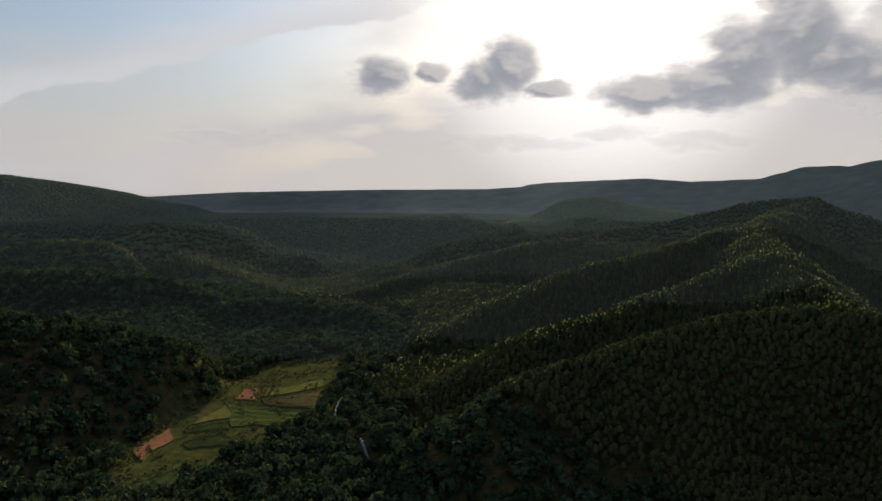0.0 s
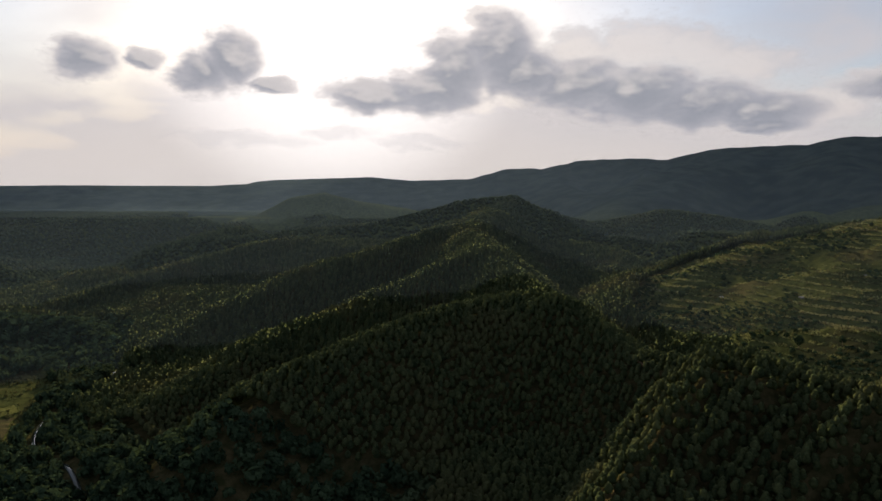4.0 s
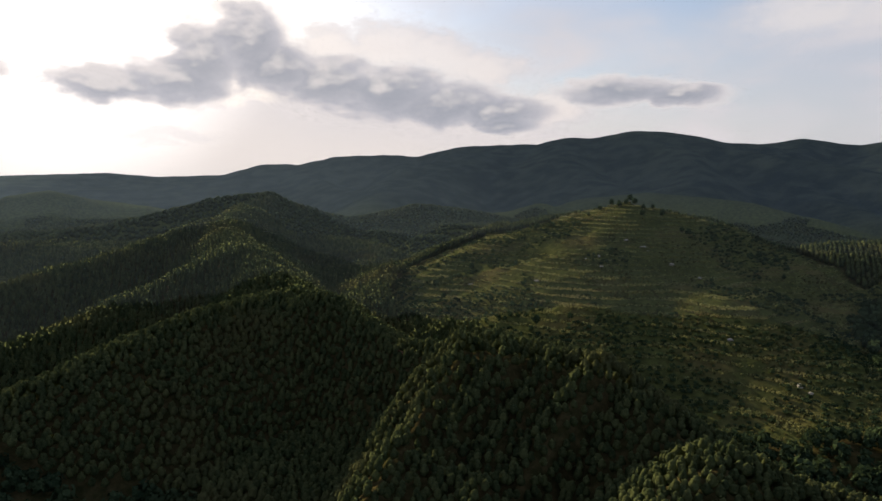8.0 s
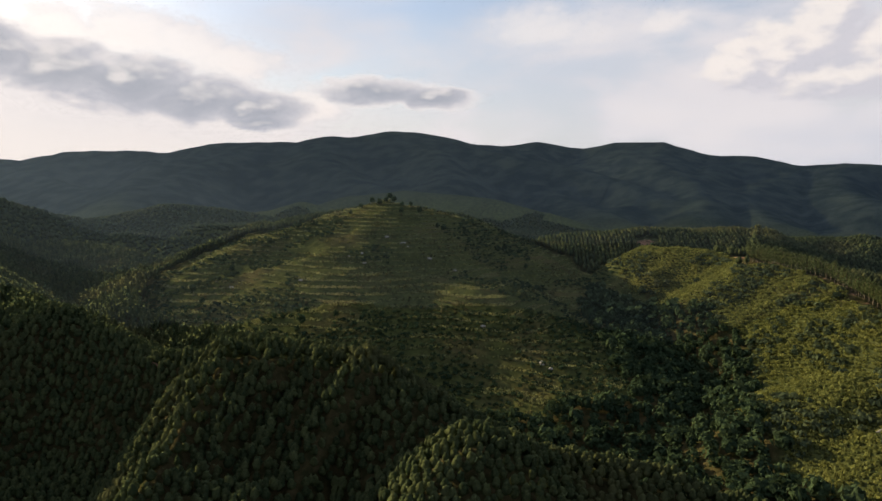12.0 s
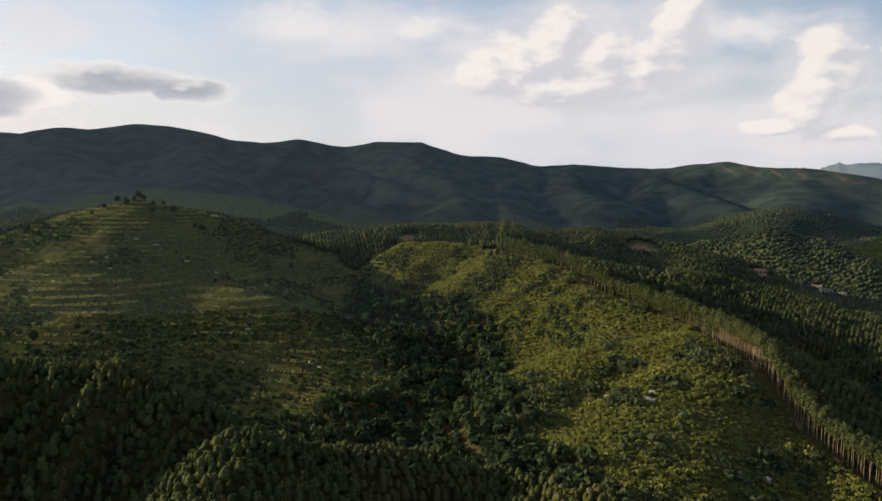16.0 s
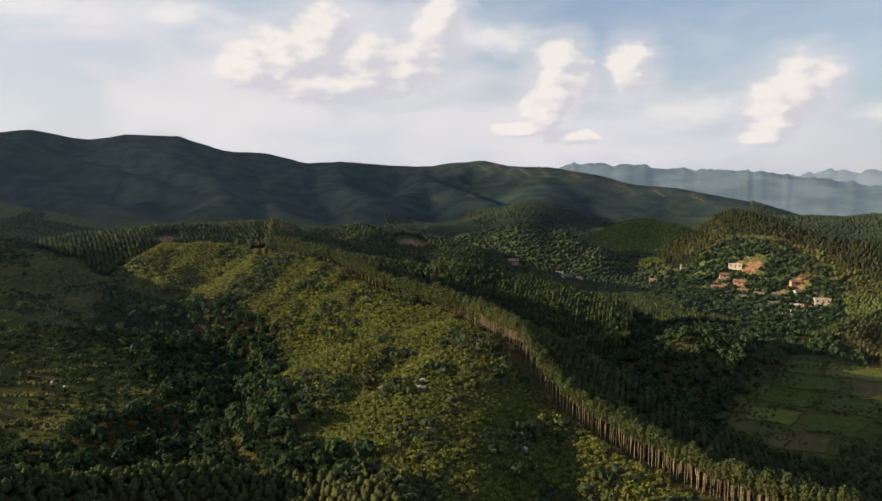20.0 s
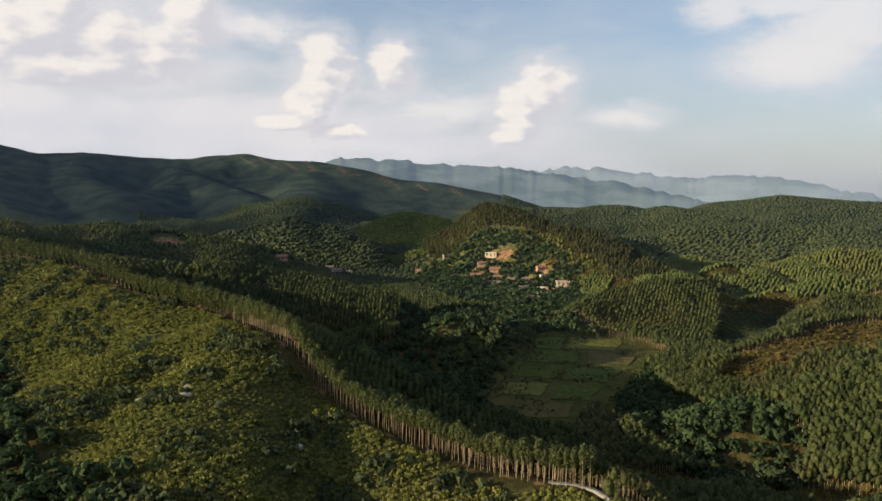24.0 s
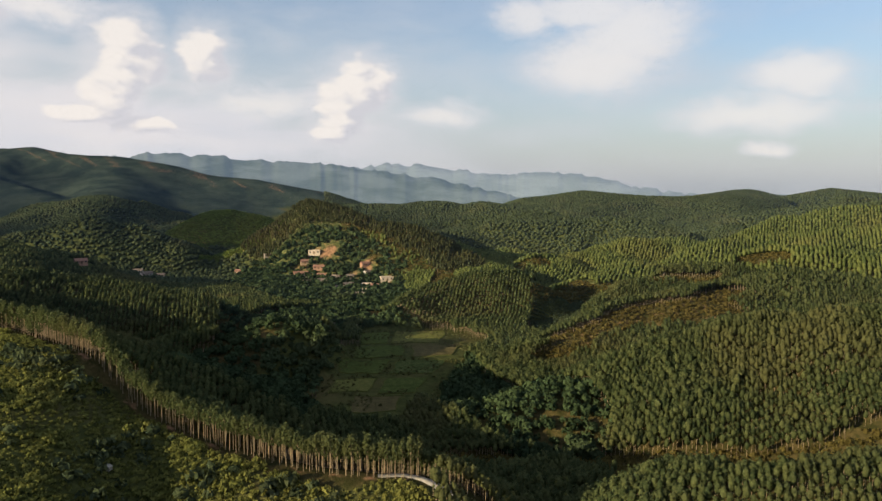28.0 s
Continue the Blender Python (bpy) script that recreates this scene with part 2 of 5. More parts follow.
ridge([(-221, 245, 59), (-188, 289, 44), (-169, 306, 38), (-154, 317, 32), (-125, 329, 22), (-108, 333, 9)], slope=0.55, rnd=16)
ridge([(-374, 417, 44), (-316, 487, 35), (-274, 522, 32), (-212, 529, 23), (-164, 515, 11)], slope=0.45)
ridge([(-158, 495, 11), (-139, 501, 14), (-97, 501, 12), (-55, 492, 10), (-38, 468, 4)], slope=0.55)
ridge([(209, 421, 56), (174, 415, 46), (137, 397, 36), (64, 354, 21), (18, 319, 13), (-15, 285, 6), (-21, 259, 7)], slope=0.5, rnd=14)
ridge([(208, 422, 55), (201, 380, 50), (193, 333, 43)], slope=0.5, rnd=14)
ridge([(175, 303, 45), (119, 281, 43), (69, 259, 34), (41, 247, 28), (15, 225, 22)], slope=0.5, rnd=12)
ridge([(275, 578, 72), (188, 549, 49), (90, 502, 31), (25, 449, 15), (-20, 389, 4)], slope=0.45, rnd=14)
ridge([(388, 723, 92), (331, 728, 87), (246, 719, 68), (94, 684, 40), (9, 640, 24), (-58, 587, 8)], slope=0.42, rnd=16)
ridge([(212, 431, 54), (271, 580, 69), (390, 722, 92), (466, 747, 70), (553, 772, 53)], slope=0.42, rnd=14)
ridge([(528, 790, 54), (572, 771, 62), (634, 748, 76), (701, 713, 69), (789, 692, 53)], slope=0.35, rnd=30)
ridge([(889, 806, 61), (927, 762, 78), (957, 724, 67)], slope=0.3, rnd=40)
ridge([(1065, 745, 87), (1117, 666, 98), (1144, 503, 85), (1127, 412, 65)], slope=0.3, rnd=40)
ridge([(177, 284, 46), (182, 254, 39), (179, 225, 32), (184, 195, 35), (187, 174, 42), (191, 145, 41), (190, 130, 45), (190, 115, 38), (191, 93, 29), (190, 77, 24)], slope=0.55, rnd=8)
ridge([(177, 284, 46), (149, 277, 40), (121, 263, 31), (91, 244, 19), (63, 227, 9)], slope=0.5, rnd=10)
ridge([(133, 69, 28), (162, 67, 37), (174, 63, 31), (186, 57, 24), (202, 33, 17), (200, 7, 9)], slope=0.5, rnd=8)
ridge([(295, 340, 30), (356, 379, 44), (428, 377, 67), (473, 353, 80), (506, 322, 91), (529, 284, 70), (517, 215, 55), (479, 144, 38), (410, 92, 21), (335, 56, 9)], slope=0.36, rnd=45)
ridge([(506, 322, 89), (455, 300, 76), (400, 283, 56), (335, 228, 37), (300, 170, 22), (276, 141, 12)], slope=0.38, rnd=80)
ridge([(445, 229, 50), (372, 159, 38), (338, 109, 26), (305, 77, 16)], slope=0.36, rnd=40)
ridge([(530, 105, 62), (498, 45, 61), (459, 24, 61), (425, -9, 58), (378, -35, 48), (318, -67, 43), (286, -71, 37), (239, -80, 27), (194, -95, 21), (164, -108, 19), (134, -127, 20)], slope=0.42, rnd=12)
ridge([(294, -59, 45), (284, -22, 38), (255, -6, 27), (225, 0, 16)], slope=0.6, rnd=24)
ridge([(267, -65, 43), (236, -46, 34), (205, -32, 25), (183, -26, 19)], slope=0.5, rnd=30)
ridge([(611, 190, 57), (622, 149, 62), (640, 114, 65), (649, 42, 67), (680, 13, 58), (718, -53, 63), (715, -87, 60), (687, -135, 49)], slope=0.35, rnd=25)
ridge([(875, -210, 48), (857, -274, 66), (822, -315, 54), (790, -341, 38)], slope=0.4, rnd=20)
ridge([(918, -396, 43), (902, -432, 60), (884, -467, 69), (850, -488, 57)], slope=0.35, rnd=20)
ridge([(757, -409, 28), (734, -448, 59), (713, -480, 77), (656, -492, 69), (546, -500, 50), (471, -491, 35), (426, -478, 30)], slope=0.38, rnd=18)
ridge([(352, -144, 16), (345, -183, 20), (344, -205, 26), (333, -221, 22), (312, -225, 17)], slope=0.45, rnd=12)
ridge([(469, -28, 54), (437, -106, 46), (415, -146, 38), (388, -185, 30), (368, -203, 20)], slope=0.42, rnd=16)
ridge([(361, -298, 4), (381, -354, 16), (372, -405, 29), (342, -431, 29)], slope=0.42, rnd=12)
ridge([(40, -348, 55), (73, -337, 49), (99, -325, 44), (112, -316, 42), (125, -303, 38), (137, -289, 32), (153, -272, 25), (170, -252, 17), (178, -241, 15), (194, -219, 6)], slope=0.38, rnd=14)
ridge([(16, -199, 37), (39, -188, 34), (57, -181, 30), (75, -180, 23)], slope=0.4, rnd=10)
ridge([(383, -1190, 78), (324, -1207, 93), (274, -1220, 89)], slope=0.3, rnd=30)
ridge([(1092, -794, 61), (943, -895, 70), (841, -925, 72), (709, -905, 63)], slope=0.3, rnd=40)
ridge([(906, -1195, 79), (829, -1250, 92), (720, -1316, 82), (621, -1365, 84), (654, -1677, 98), (574, -1706, 80), (514, -1829, 103), (417, -1854, 92), (281, -1879, 101)], slope=0.25, rnd=60)
ridge([(653, -620, 40), (645, -698, 46), (591, -807, 61), (512, -859, 61), (410, -824, 47)], slope=0.35, rnd=25)
ridge([(434, -575, 29), (419, -634, 36), (383, -703, 43), (345, -722, 40)], slope=0.35, rnd=20)

# long parallel crests of the eastern plantations
ridge([(243, -318, 7), (229, -358, 20), (218, -388, 30), (194, -422, 39), (159, -464, 46), (110, -493, 45), (41, -522, 49)], slope=0.4, rnd=10)
ridge([(263, -414, 16), (260, -462, 29), (243, -505, 42), (192, -558, 53), (134, -595, 58), (56, -632, 62)], slope=0.4, rnd=10)
ridge([(349, -488, 14), (331, -524, 25), (312, -570, 34), (281, -630, 50), (239, -690, 65), (169, -741, 73), (79, -792, 77)], slope=0.4, rnd=10)
ridge([(330, -729, 43), (315, -768, 55), (285, -822, 73), (202, -877, 95), (99, -932, 99)], slope=0.4, rnd=10)
# steep spurs down the planted slope nearest the lookout
ridge([(169, 170, 46), (152, 162, 40), (136, 154, 34), (119, 145, 29), (103, 135, 23)], slope=1.1, rnd=2)
ridge([(177, 159, 46), (160, 154, 39), (143, 148, 34), (127, 141, 27), (110, 132, 22)], slope=1.1, rnd=2)
ridge([(184, 144, 44), (167, 140, 37), (150, 135, 30), (132, 131, 24), (116, 124, 20)], slope=1.1, rnd=2)
ridge([(190, 129, 45), (172, 128, 39), (155, 125, 32), (139, 121, 26), (120, 116, 21)], slope=1.1, rnd=2)
ridge([(170, 70, 35), (161, 72, 33), (149, 73, 29), (138, 72, 24)], slope=1.1, rnd=2)

# spurs that run down from the mountain crest into the valley
for k, (cx, cy, cz) in enumerate([(1273, 2152, 162), (1521, 1920, 202), (1632, 1691, 229), (1818, 1408, 258), (1968, 1190, 280), (2118, 898, 233),
                                  (2348, 858, 262), (2381, 576, 259), (2384, 276, 213), (2300, 9, 173), (2224, -340, 164)]):
    spur = []
    for j, (near, low) in enumerate(((0.97, 0.93), (0.85, 0.74), (0.73, 0.50), (0.61, 0.30), (0.50, 0.14))):
        a = math.atan2(cx, cy) + 0.05 * j * math.sin(k * 1.9 + 0.5 * j)
        far = math.hypot(cx, cy) * near
        spur.append((far * math.sin(a), far * math.cos(a), max(cz * low, 22)))
    ridge(spur, 0.36, 34)

GROOVES = [[(171, 162), (157, 157), (140, 151), (124, 144)],
           [(179, 148), (164, 144), (147, 140), (130, 134)],
           [(185, 134), (168, 131), (153, 128), (135, 123)],
           [(161, 175), (142, 168), (123, 157)],
           [(189, 117), (169, 116), (152, 115), (134, 111)]]
WEST_FIELDS = [(-108, 216), (-123, 257), (-118, 289), (-110, 325), (-106, 370), (-64, 416), (-46, 384), (-55, 340), (-53, 301), (-58, 283), (-77, 258), (-84, 223)]
EAST_FIELDS = [(377, -289), (352, -322), (320, -340), (286, -332), (271, -292), (224, -216), (214, -183), (232, -164), (276, -180), (302, -218), (339, -258)]
VALLEY_WEST = [(-150, 225), (-75, 290), (-35, 340), (-70, 430), (-95, 600), (-150, 720), (-60, 900), (-250, 1000)]
VALLEY_EAST = [(165, -225), (235, -240), (310, -285), (350, -320), (450, -330), (560, -340), (680, -330)]


def land(x, y):
    """Height of the ground in metres over the valley floor."""
    far = np.hypot(x, y)
    floor = 4 + 18 * step(650, 1500, far) - 30 * step(2900, 4300, far)
    for line, deep, wide in ((VALLEY_WEST, 4, 95), (VALLEY_EAST, 4, 85)):
        floor = floor - deep * np.exp(-(along(line, x, y)[0] / wide) ** 2)
    fold = np.clip(np.abs(fbm(x / 170, y / 170, 2, 33) - 0.5) * 5.0, 0, 1)
    fold = np.sin(fold * 1.5708)
    keep = 1 - np.exp(-(np.minimum(along(VALLEY_WEST, x, y)[0], along(VALLEY_EAST, x, y)[0]) / 110) ** 2)
    floor = floor + 50 * fold * keep * (1 - 0.8 * step(45, 85, np.degrees(np.arctan2(x, y)))) * step(430, 800, far) * step(2600, 1800, far)
    floor = np.minimum(floor, HIGH - 26 - 0.028 * far)
    wx = x + 14 * (fbm(x / 60, y / 60, 2, 5) - 0.5)
    wy = y + 14 * (fbm(x / 60, y / 60, 2, 9) - 0.5)
    gully = np.clip(np.abs(fbm(x / 120, y / 120, 2, 21) - 0.5) * 4, 0, 1) * step(120, 260, far) * step(1300, 850, far) * 0.8
    gully = gully + np.clip(np.abs(fbm(x / 400, y / 400, 2, 23) - 0.5) * 4, 0, 1) * step(850, 1300, far)
    top = floor.copy()
    for line, slope, rnd in RIDGES:
        box = np.array([p[:2] for p in line])
        reach = 200 + max(p[2] for p in line) / slope
        m = ((x > box[:, 0].min() - reach) & (x < box[:, 0].max() + reach)
             & (y > box[:, 1].min() - reach) & (y < box[:, 1].max() + reach))
        if not m.any():
            continue
        if rnd <= 20:
            slope = min(slope * 1.7, 0.74) if rnd > 4 else slope
        d, tall = along(line, wx[m], wy[m])
        drop = np.hypot(d, rnd) - rnd
        cut = gully[m] * np.clip(drop / 70, 0, 1) * np.clip(tall / 6, 3, 30)
        h = tall - slope * drop - cut
        # smooth union with what is there already
        k = np.clip(rnd / 4, 2.5, 10)
        f = np.clip(0.5 + 0.5 * (h - top[m]) / k, 0, 1)
        top[m] = top[m] + (h - top[m]) * f + k * f * (1 - f) * 0.5
    rough = step(150, 700, far)
    # grooves between the spurs nearest the lookout
    for line in GROOVES:
        top = top - 8.5 * np.exp(-(along(line, x, y)[0] / 4.4) ** 2)
    # side valleys cut into the eastern hills
    east = step(260, 380, far) * step(1600, 1250, far) * step(92, 112, np.degrees(np.arctan2(x, y))) * keep
    east = east * (1 - step(134, 142, np.degrees(np.arctan2(x, y))) * step(660, 580, far))
    crease = (1 - np.clip(np.abs(fbm(x / 105, y / 105, 2, 35) - 0.5) * 5, 0, 1)) ** 1.3
    top = top - 9 * crease * east * step(4, 22, top)
    # gullies down the eastern plantation slopes
    hollow = (1 - np.clip(np.abs(fbm(x / 62, y / 62, 2, 37) - 0.5) * 5.5, 0, 1)) ** 1.4
    planted = step(134, 142, np.degrees(np.arctan2(x, y))) * step(268, 300, far) * step(900, 800, far)
    top = top - 4 * hollow * planted * step(4, 16, top)
    for shape in (WEST_FIELDS, EAST_FIELDS):  # level farmland
        flat = np.where(inside(shape, x, y, 0), step(-14, 10, along(shape + shape[:1], x, y)[0]), step(14, -10, along(shape + shape[:1], x, y)[0]))
        top = top + (0.6 - top) * flat
    return top + (fbm(x / 23, y / 23, 3, 3) - 0.5) * (1.6 + 3.5 * rough) * step(2, 10, top) * step(1300, 800, far)


# ---------------------------------------------------------------- materials
def material(name):
    m = bpy.data.materials.new(name)
    m.use_nodes = True
    return m, Nodes(m.node_tree)


def finish(n, colour, rough=0.9, bump=None, far=0.3, spec=0.2, extra=None):
    shade = n.add("ShaderNodeBsdfPrincipled")
    n.put(shade.inputs["Base Color"], colour)
    n.put(shade.inputs["Roughness"], rough)
    shade.inputs["Specular IOR Level"].default_value = spec
    if bump is not None:
        b = n.add("ShaderNodeBump")
        b.inputs["Distance"].default_value = far
        n.put(b.inputs["Height"], bump)
        n.put(shade.inputs["Normal"], b.outputs[0])
    if extra:
        extra(shade)
    n.put(n.add("ShaderNodeOutputMaterial").inputs[0], shade.outputs[0])
    return shade


def place(n):
    return n.add("ShaderNodeNewGeometry").outputs["Position"]


def attribute(n, name, out="Fac"):
    node = n.add("ShaderNodeAttribute")
    node.attribute_name = name
    return node.outputs[out]


def foliage(name, dark, light, dry, lit=0.5):
    """Leaves: each tree its own tint, some light let through."""
    m, n = material(name)
    tint, where = attribute(n, "tint"), place(n)
    grain = n.noise(where, 1.6, 3)
    drift = n.noise(where, 0.018, 3)
    colour = n.mix(n.span(n.math("ADD", n.math("MULTIPLY", grain, 0.75), n.math("MULTIPLY", tint, 0.30)), 0.22, 0.85), dark, light)
    colour = n.mix(n.math("MULTIPLY", n.span(drift, 0.5, 0.7), 0.55), colour, dry)
    a, b = n.add("ShaderNodeBsdfDiffuse"), n.add("ShaderNodeBsdfTranslucent")
    relief = n.add("ShaderNodeBump")
    relief.inputs["Distance"].default_value, relief.inputs["Strength"].default_value = 0.5, 0.8
    n.put(relief.inputs["Height"], n.noise(where, 2.2, 3, 0.6))
    n.put(a.inputs["Normal"], relief.outputs[0])
    n.put(a.inputs["Color"], colour), n.put(b.inputs["Color"], colour)
    both = n.add("ShaderNodeMixShader")
    both.inputs[0].default_value = lit
    n.put(both.inputs[1], a.outputs[0]), n.put(both.inputs[2], b.outputs[0])
    n.put(n.add("ShaderNodeOutputMaterial").inputs[0], both.outputs[0])
    return m


EUCALYPT = foliage("eucalypt_leaves", (0.036, 0.055, 0.027), (0.116, 0.137, 0.059), (0.126, 0.122, 0.056), 0.5)
BROADLEAF = foliage("broad_leaves", (0.017, 0.031, 0.018), (0.053, 0.080, 0.039), (0.062, 0.076, 0.038), 0.22)
SHRUB = foliage("shrub_leaves", (0.068, 0.082, 0.025), (0.194, 0.204, 0.062), (0.199, 0.184, 0.060), 0.35)
TUSSOCK = foliage("tussock_grass", (0.045, 0.052, 0.023), (0.125, 0.125, 0.055), (0.120, 0.100, 0.052), 0.35)

FOREST = foliage("forest_leaves", (0.031, 0.046, 0.029), (0.072, 0.092, 0.047), (0.077, 0.082, 0.044), 0.3)
# lighter copy of the eucalypt leaves, standing in for stronger sun in the east
EUCALYPT_LIT = foliage("lit_eucalypt_leaves", (0.059, 0.086, 0.031), (0.162, 0.190, 0.066), (0.166, 0.165, 0.061), 0.45)
YOUNG = foliage("young_leaves", (0.050, 0.080, 0.020), (0.120, 0.165, 0.042), (0.130, 0.150, 0.040), 0.35)
CREST_LEAVES = foliage("crest_leaves", (0.026, 0.032, 0.017), (0.060, 0.066, 0.032), (0.078, 0.068, 0.034), 0.3)
DRY = foliage("dry_brush", (0.065, 0.058, 0.020), (0.150, 0.125, 0.045), (0.12, 0.11, 0.035))

BARK, n = material("pale_bark")
finish(n, n.mix(n.noise(place(n), 3.0, 4), (0.11, 0.085, 0.06), (0.31, 0.25, 0.175)))

GROUND, n = material("ground_cover")
where = place(n)
cover = n.add("ShaderNodeSeparateColor")
n.put(cover.inputs[0], attribute(n, "cover", "Color"))
patch, grain, fleck = n.noise(where, 0.02, 5), n.noise(where, 0.25, 5, 0.65), n.noise(where, 1.7, 4, 0.65)
forest = n.mix(n.span(grain, 0.35, 0.7), (0.028, 0.030, 0.012), (0.075, 0.060, 0.028))
grass = n.mix(n.span(n.math("ADD", grain, n.math("MULTIPLY", fleck, 0.4)), 0.45, 0.95), (0.026, 0.034, 0.013), (0.070, 0.078, 0.027))
grass = n.mix(n.math("MULTIPLY", n.span(patch, 0.52, 0.68), 0.6), grass, (0.085, 0.070, 0.032))
bare = n.mix(n.span(grain, 0.3, 0.7), (0.085, 0.052, 0.032), (0.245, 0.148, 0.092))
# far forest, its base colour blued to stand in for haze
haze_canopy = n.mix(n.span(n.math("ADD", n.math("MULTIPLY", patch, 0.7), n.math("MULTIPLY", grain, 0.3)), 0.38, 0.62), (0.017, 0.028, 0.030), (0.036, 0.050, 0.044))
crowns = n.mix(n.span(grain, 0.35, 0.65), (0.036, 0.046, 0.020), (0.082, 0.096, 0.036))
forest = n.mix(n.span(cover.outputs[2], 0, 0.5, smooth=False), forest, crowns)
forest = n.mix(n.span(cover.outputs[2], 0.5, 1.0, smooth=False), forest, haze_canopy)
colour = n.mix(cover.outputs[0], forest, grass)
colour = n.mix(n.span(n.math("ADD", cover.outputs[1], n.math("MULTIPLY", n.math("SUBTRACT", grain, 0.5), 0.7)), 0.35, 0.65), colour, bare)
rows = n.noise(where, 0.10, 6, 0.72)
finish(n, colour, 0.95, spec=0.0, far=1.0, bump=n.math("ADD", rows, n.math("MULTIPLY", fleck, 0.15)))


# ---------------------------------------------------------------- what grows where
GRASS_HILL = [(275, 350), (345, 425), (432, 425), (520, 375), (578, 300), (566, 200), (518, 120), (440, 72), (345, 38), (292, 62), (248, 112), (252, 160), (275, 230), (262, 300)]
SCRUB_HILL = [(545, 150), (572, 118), (535, 62), (498, 47), (459, 26), (425, -7), (378, -33), (318, -66), (286, -70), (239, -79), (194, -94), (164, -107), (134, -126),
              (100, -100), (140, -45), (185, -22), (225, -6), (262, 12), (320, 18), (390, 48), (460, 82), (520, 130)]
GULLY = [(100, -100), (140, -45), (185, -22), (225, -6), (262, 12), (320, 18), (390, 48), (460, 82), (520, 130), (530, 200), (492, 130), (425, 80), (345, 38), (292, 62), (248, 112), (225, 72), (212, 20), (180, -15), (120, -60)]
VALLEY_WOODS = [(256, -104), (300, -130), (343, -165), (352, -200), (326, -235), (300, -232), (282, -211), (250, -185), (216, -140)]
CREST_STAND = [(499, 33), (480, 10), (558, -46), (640, -21), (639, 37)]
HUMP_WOODS = [(452, -250), (470, -292), (462, -325), (402, -300), (340, -240), (300, -205), (345, -168), (400, -205)]
BROWN_SLOPE = [(640, -470), (600, -500), (512, -505), (450, -500), (470, -463), (512, -437), (600, -455)]
PLANTED_BLOCK = [(388, -322), (345, -336), (304, -358), (282, -355), (322, -415), (345, -440), (380, -420), (404, -370), (402, -335)]
YOUNG_ROWS = [(278, -358), (262, -384), (285, -453), (325, -505), (338, -440), (322, -418)]
GULLY_WOODS = [(478, 135), (470, 105), (432, 66), (405, 36), (379, 18), (345, 12), (305, 16), (262, 14), (240, 30), (262, 50), (300, 66), (350, 84), (400, 108), (440, 130)]
VILLAGE = [(440, -330), (520, -310), (640, -330), (700, -390), (660, -440), (600, -470), (510, -450), (450, -410), (410, -360)]
WEST_WOODS = [(-420, 120), (60, 120), (80, 200), (20, 240), (-25, 300), (-40, 350), (-20, 420), (-20, 520), (-200, 620), (-420, 600)]
VILLAGE_HILL = [(745, -400), (765, -440), (720, -505), (640, -525), (500, -525), (430, -490), (450, -455), (520, -462), (600, -478), (660, -448), (700, -395)]
BRIGHT_SLOPE = [(826, -449), (1291, -764), (1323, -834), (1327, -858), (719, -446), (722, -421), (741, -392), (745, -343)]
BRIGHT_MOUND = [(935, -380), (910, -480), (850, -510), (800, -450), (850, -380)]
TERRACED = [(2300, -450), (2050, -470), (1750, -560), (1450, -800), (1350, -960), (1500, -980), (1800, -800), (2250, -600)]
CLEARINGS = [(600, 119, 11), (485, 34, 9), (500, 52, 7), (674, -97, 17), (612, -434, 12), (553, -440, 9)]
TRACKS = [[(194, 240), (200, 200), (205, 165), (208, 120), (204, 85)]]
# strips of low brown brush between the plantations: a line and a half width
BRUSH = [([(60, -455), (91, -419), (126, -384), (154, -345), (181, -308), (192, -265)], 13), ([(34, -284), (60, -265), (85, -246), (116, -225), (146, -198), (168, -172)], 10),
         ([(242, -330), (225, -352), (213, -369), (190, -390), (166, -416)], 6), ([(320, -498), (306, -516), (250, -474), (215, -500)], 6), ([(325, -429), (338, -484)], 9),
         ([(445, -507), (440, -544), (424, -567)], 8), ([(207, -533), (188, -549)], 8), ([(229, -310), (224, -346), (208, -387), (186, -400), (178, -432)], 9), ([(345, -507), (294, -481), (274, -507)], 9),
         ([(430, -420), (470, -470), (520, -500), (600, -500)], 10), ([(20, -262), (48, -240), (80, -220), (112, -200)], 8), ([(150, -330), (120, -352), (95, -372)], 7)]
HOUSES = [(699, -409), (625, -424), (553, -437), (614, -399), (589, -408), (568, -411), (543, -433), (510, -430), (512, -418), (576, -397), (583, -386),
           (530, -389), (489, -381), (654, -197), (741, -279), (688, -267), (716, -292), (694, -372),
           (623, -410), (604, -415), (596, -393), (566, -393), (556, -420), (538, -404), (524, -417), (560, -378), (503, -398)]
ROAD = [(150, -122), (144.5, -127.9), (139, -129.5), (132.1, -129.6), (127, -131.2), (116, -137), (100, -148)]
STREAM = [(-10, 440), (-22, 396), (-27, 372), (-41, 342), (-49, 326), (-48, 299), (-40, 285), (-32, 262), (-24, 240), (-20, 215), (-30, 190)]
EDGE_PATH = [(470, 30), (425, -11), (378, -37), (318, -69), (286, -73), (239, -82), (194, -97), (164, -110), (140, -126)]


def axis(fine):
    """Grid lines, close together in the middle and wide apart far off, closest where the terraces are."""
    out, u, s = [0.0], 0.0, 6.0
    while u < 4950:
        s = 6.0 if u < 560 else min(s * 1.035, 60)
        u += s
        out.append(u)
    out = [-v for v in out[:0:-1]] + out
    return np.array(sorted(out + [(p + q) / 2 for p, q in zip(out, out[1:]) if fine[0] < p < fine[1]]))


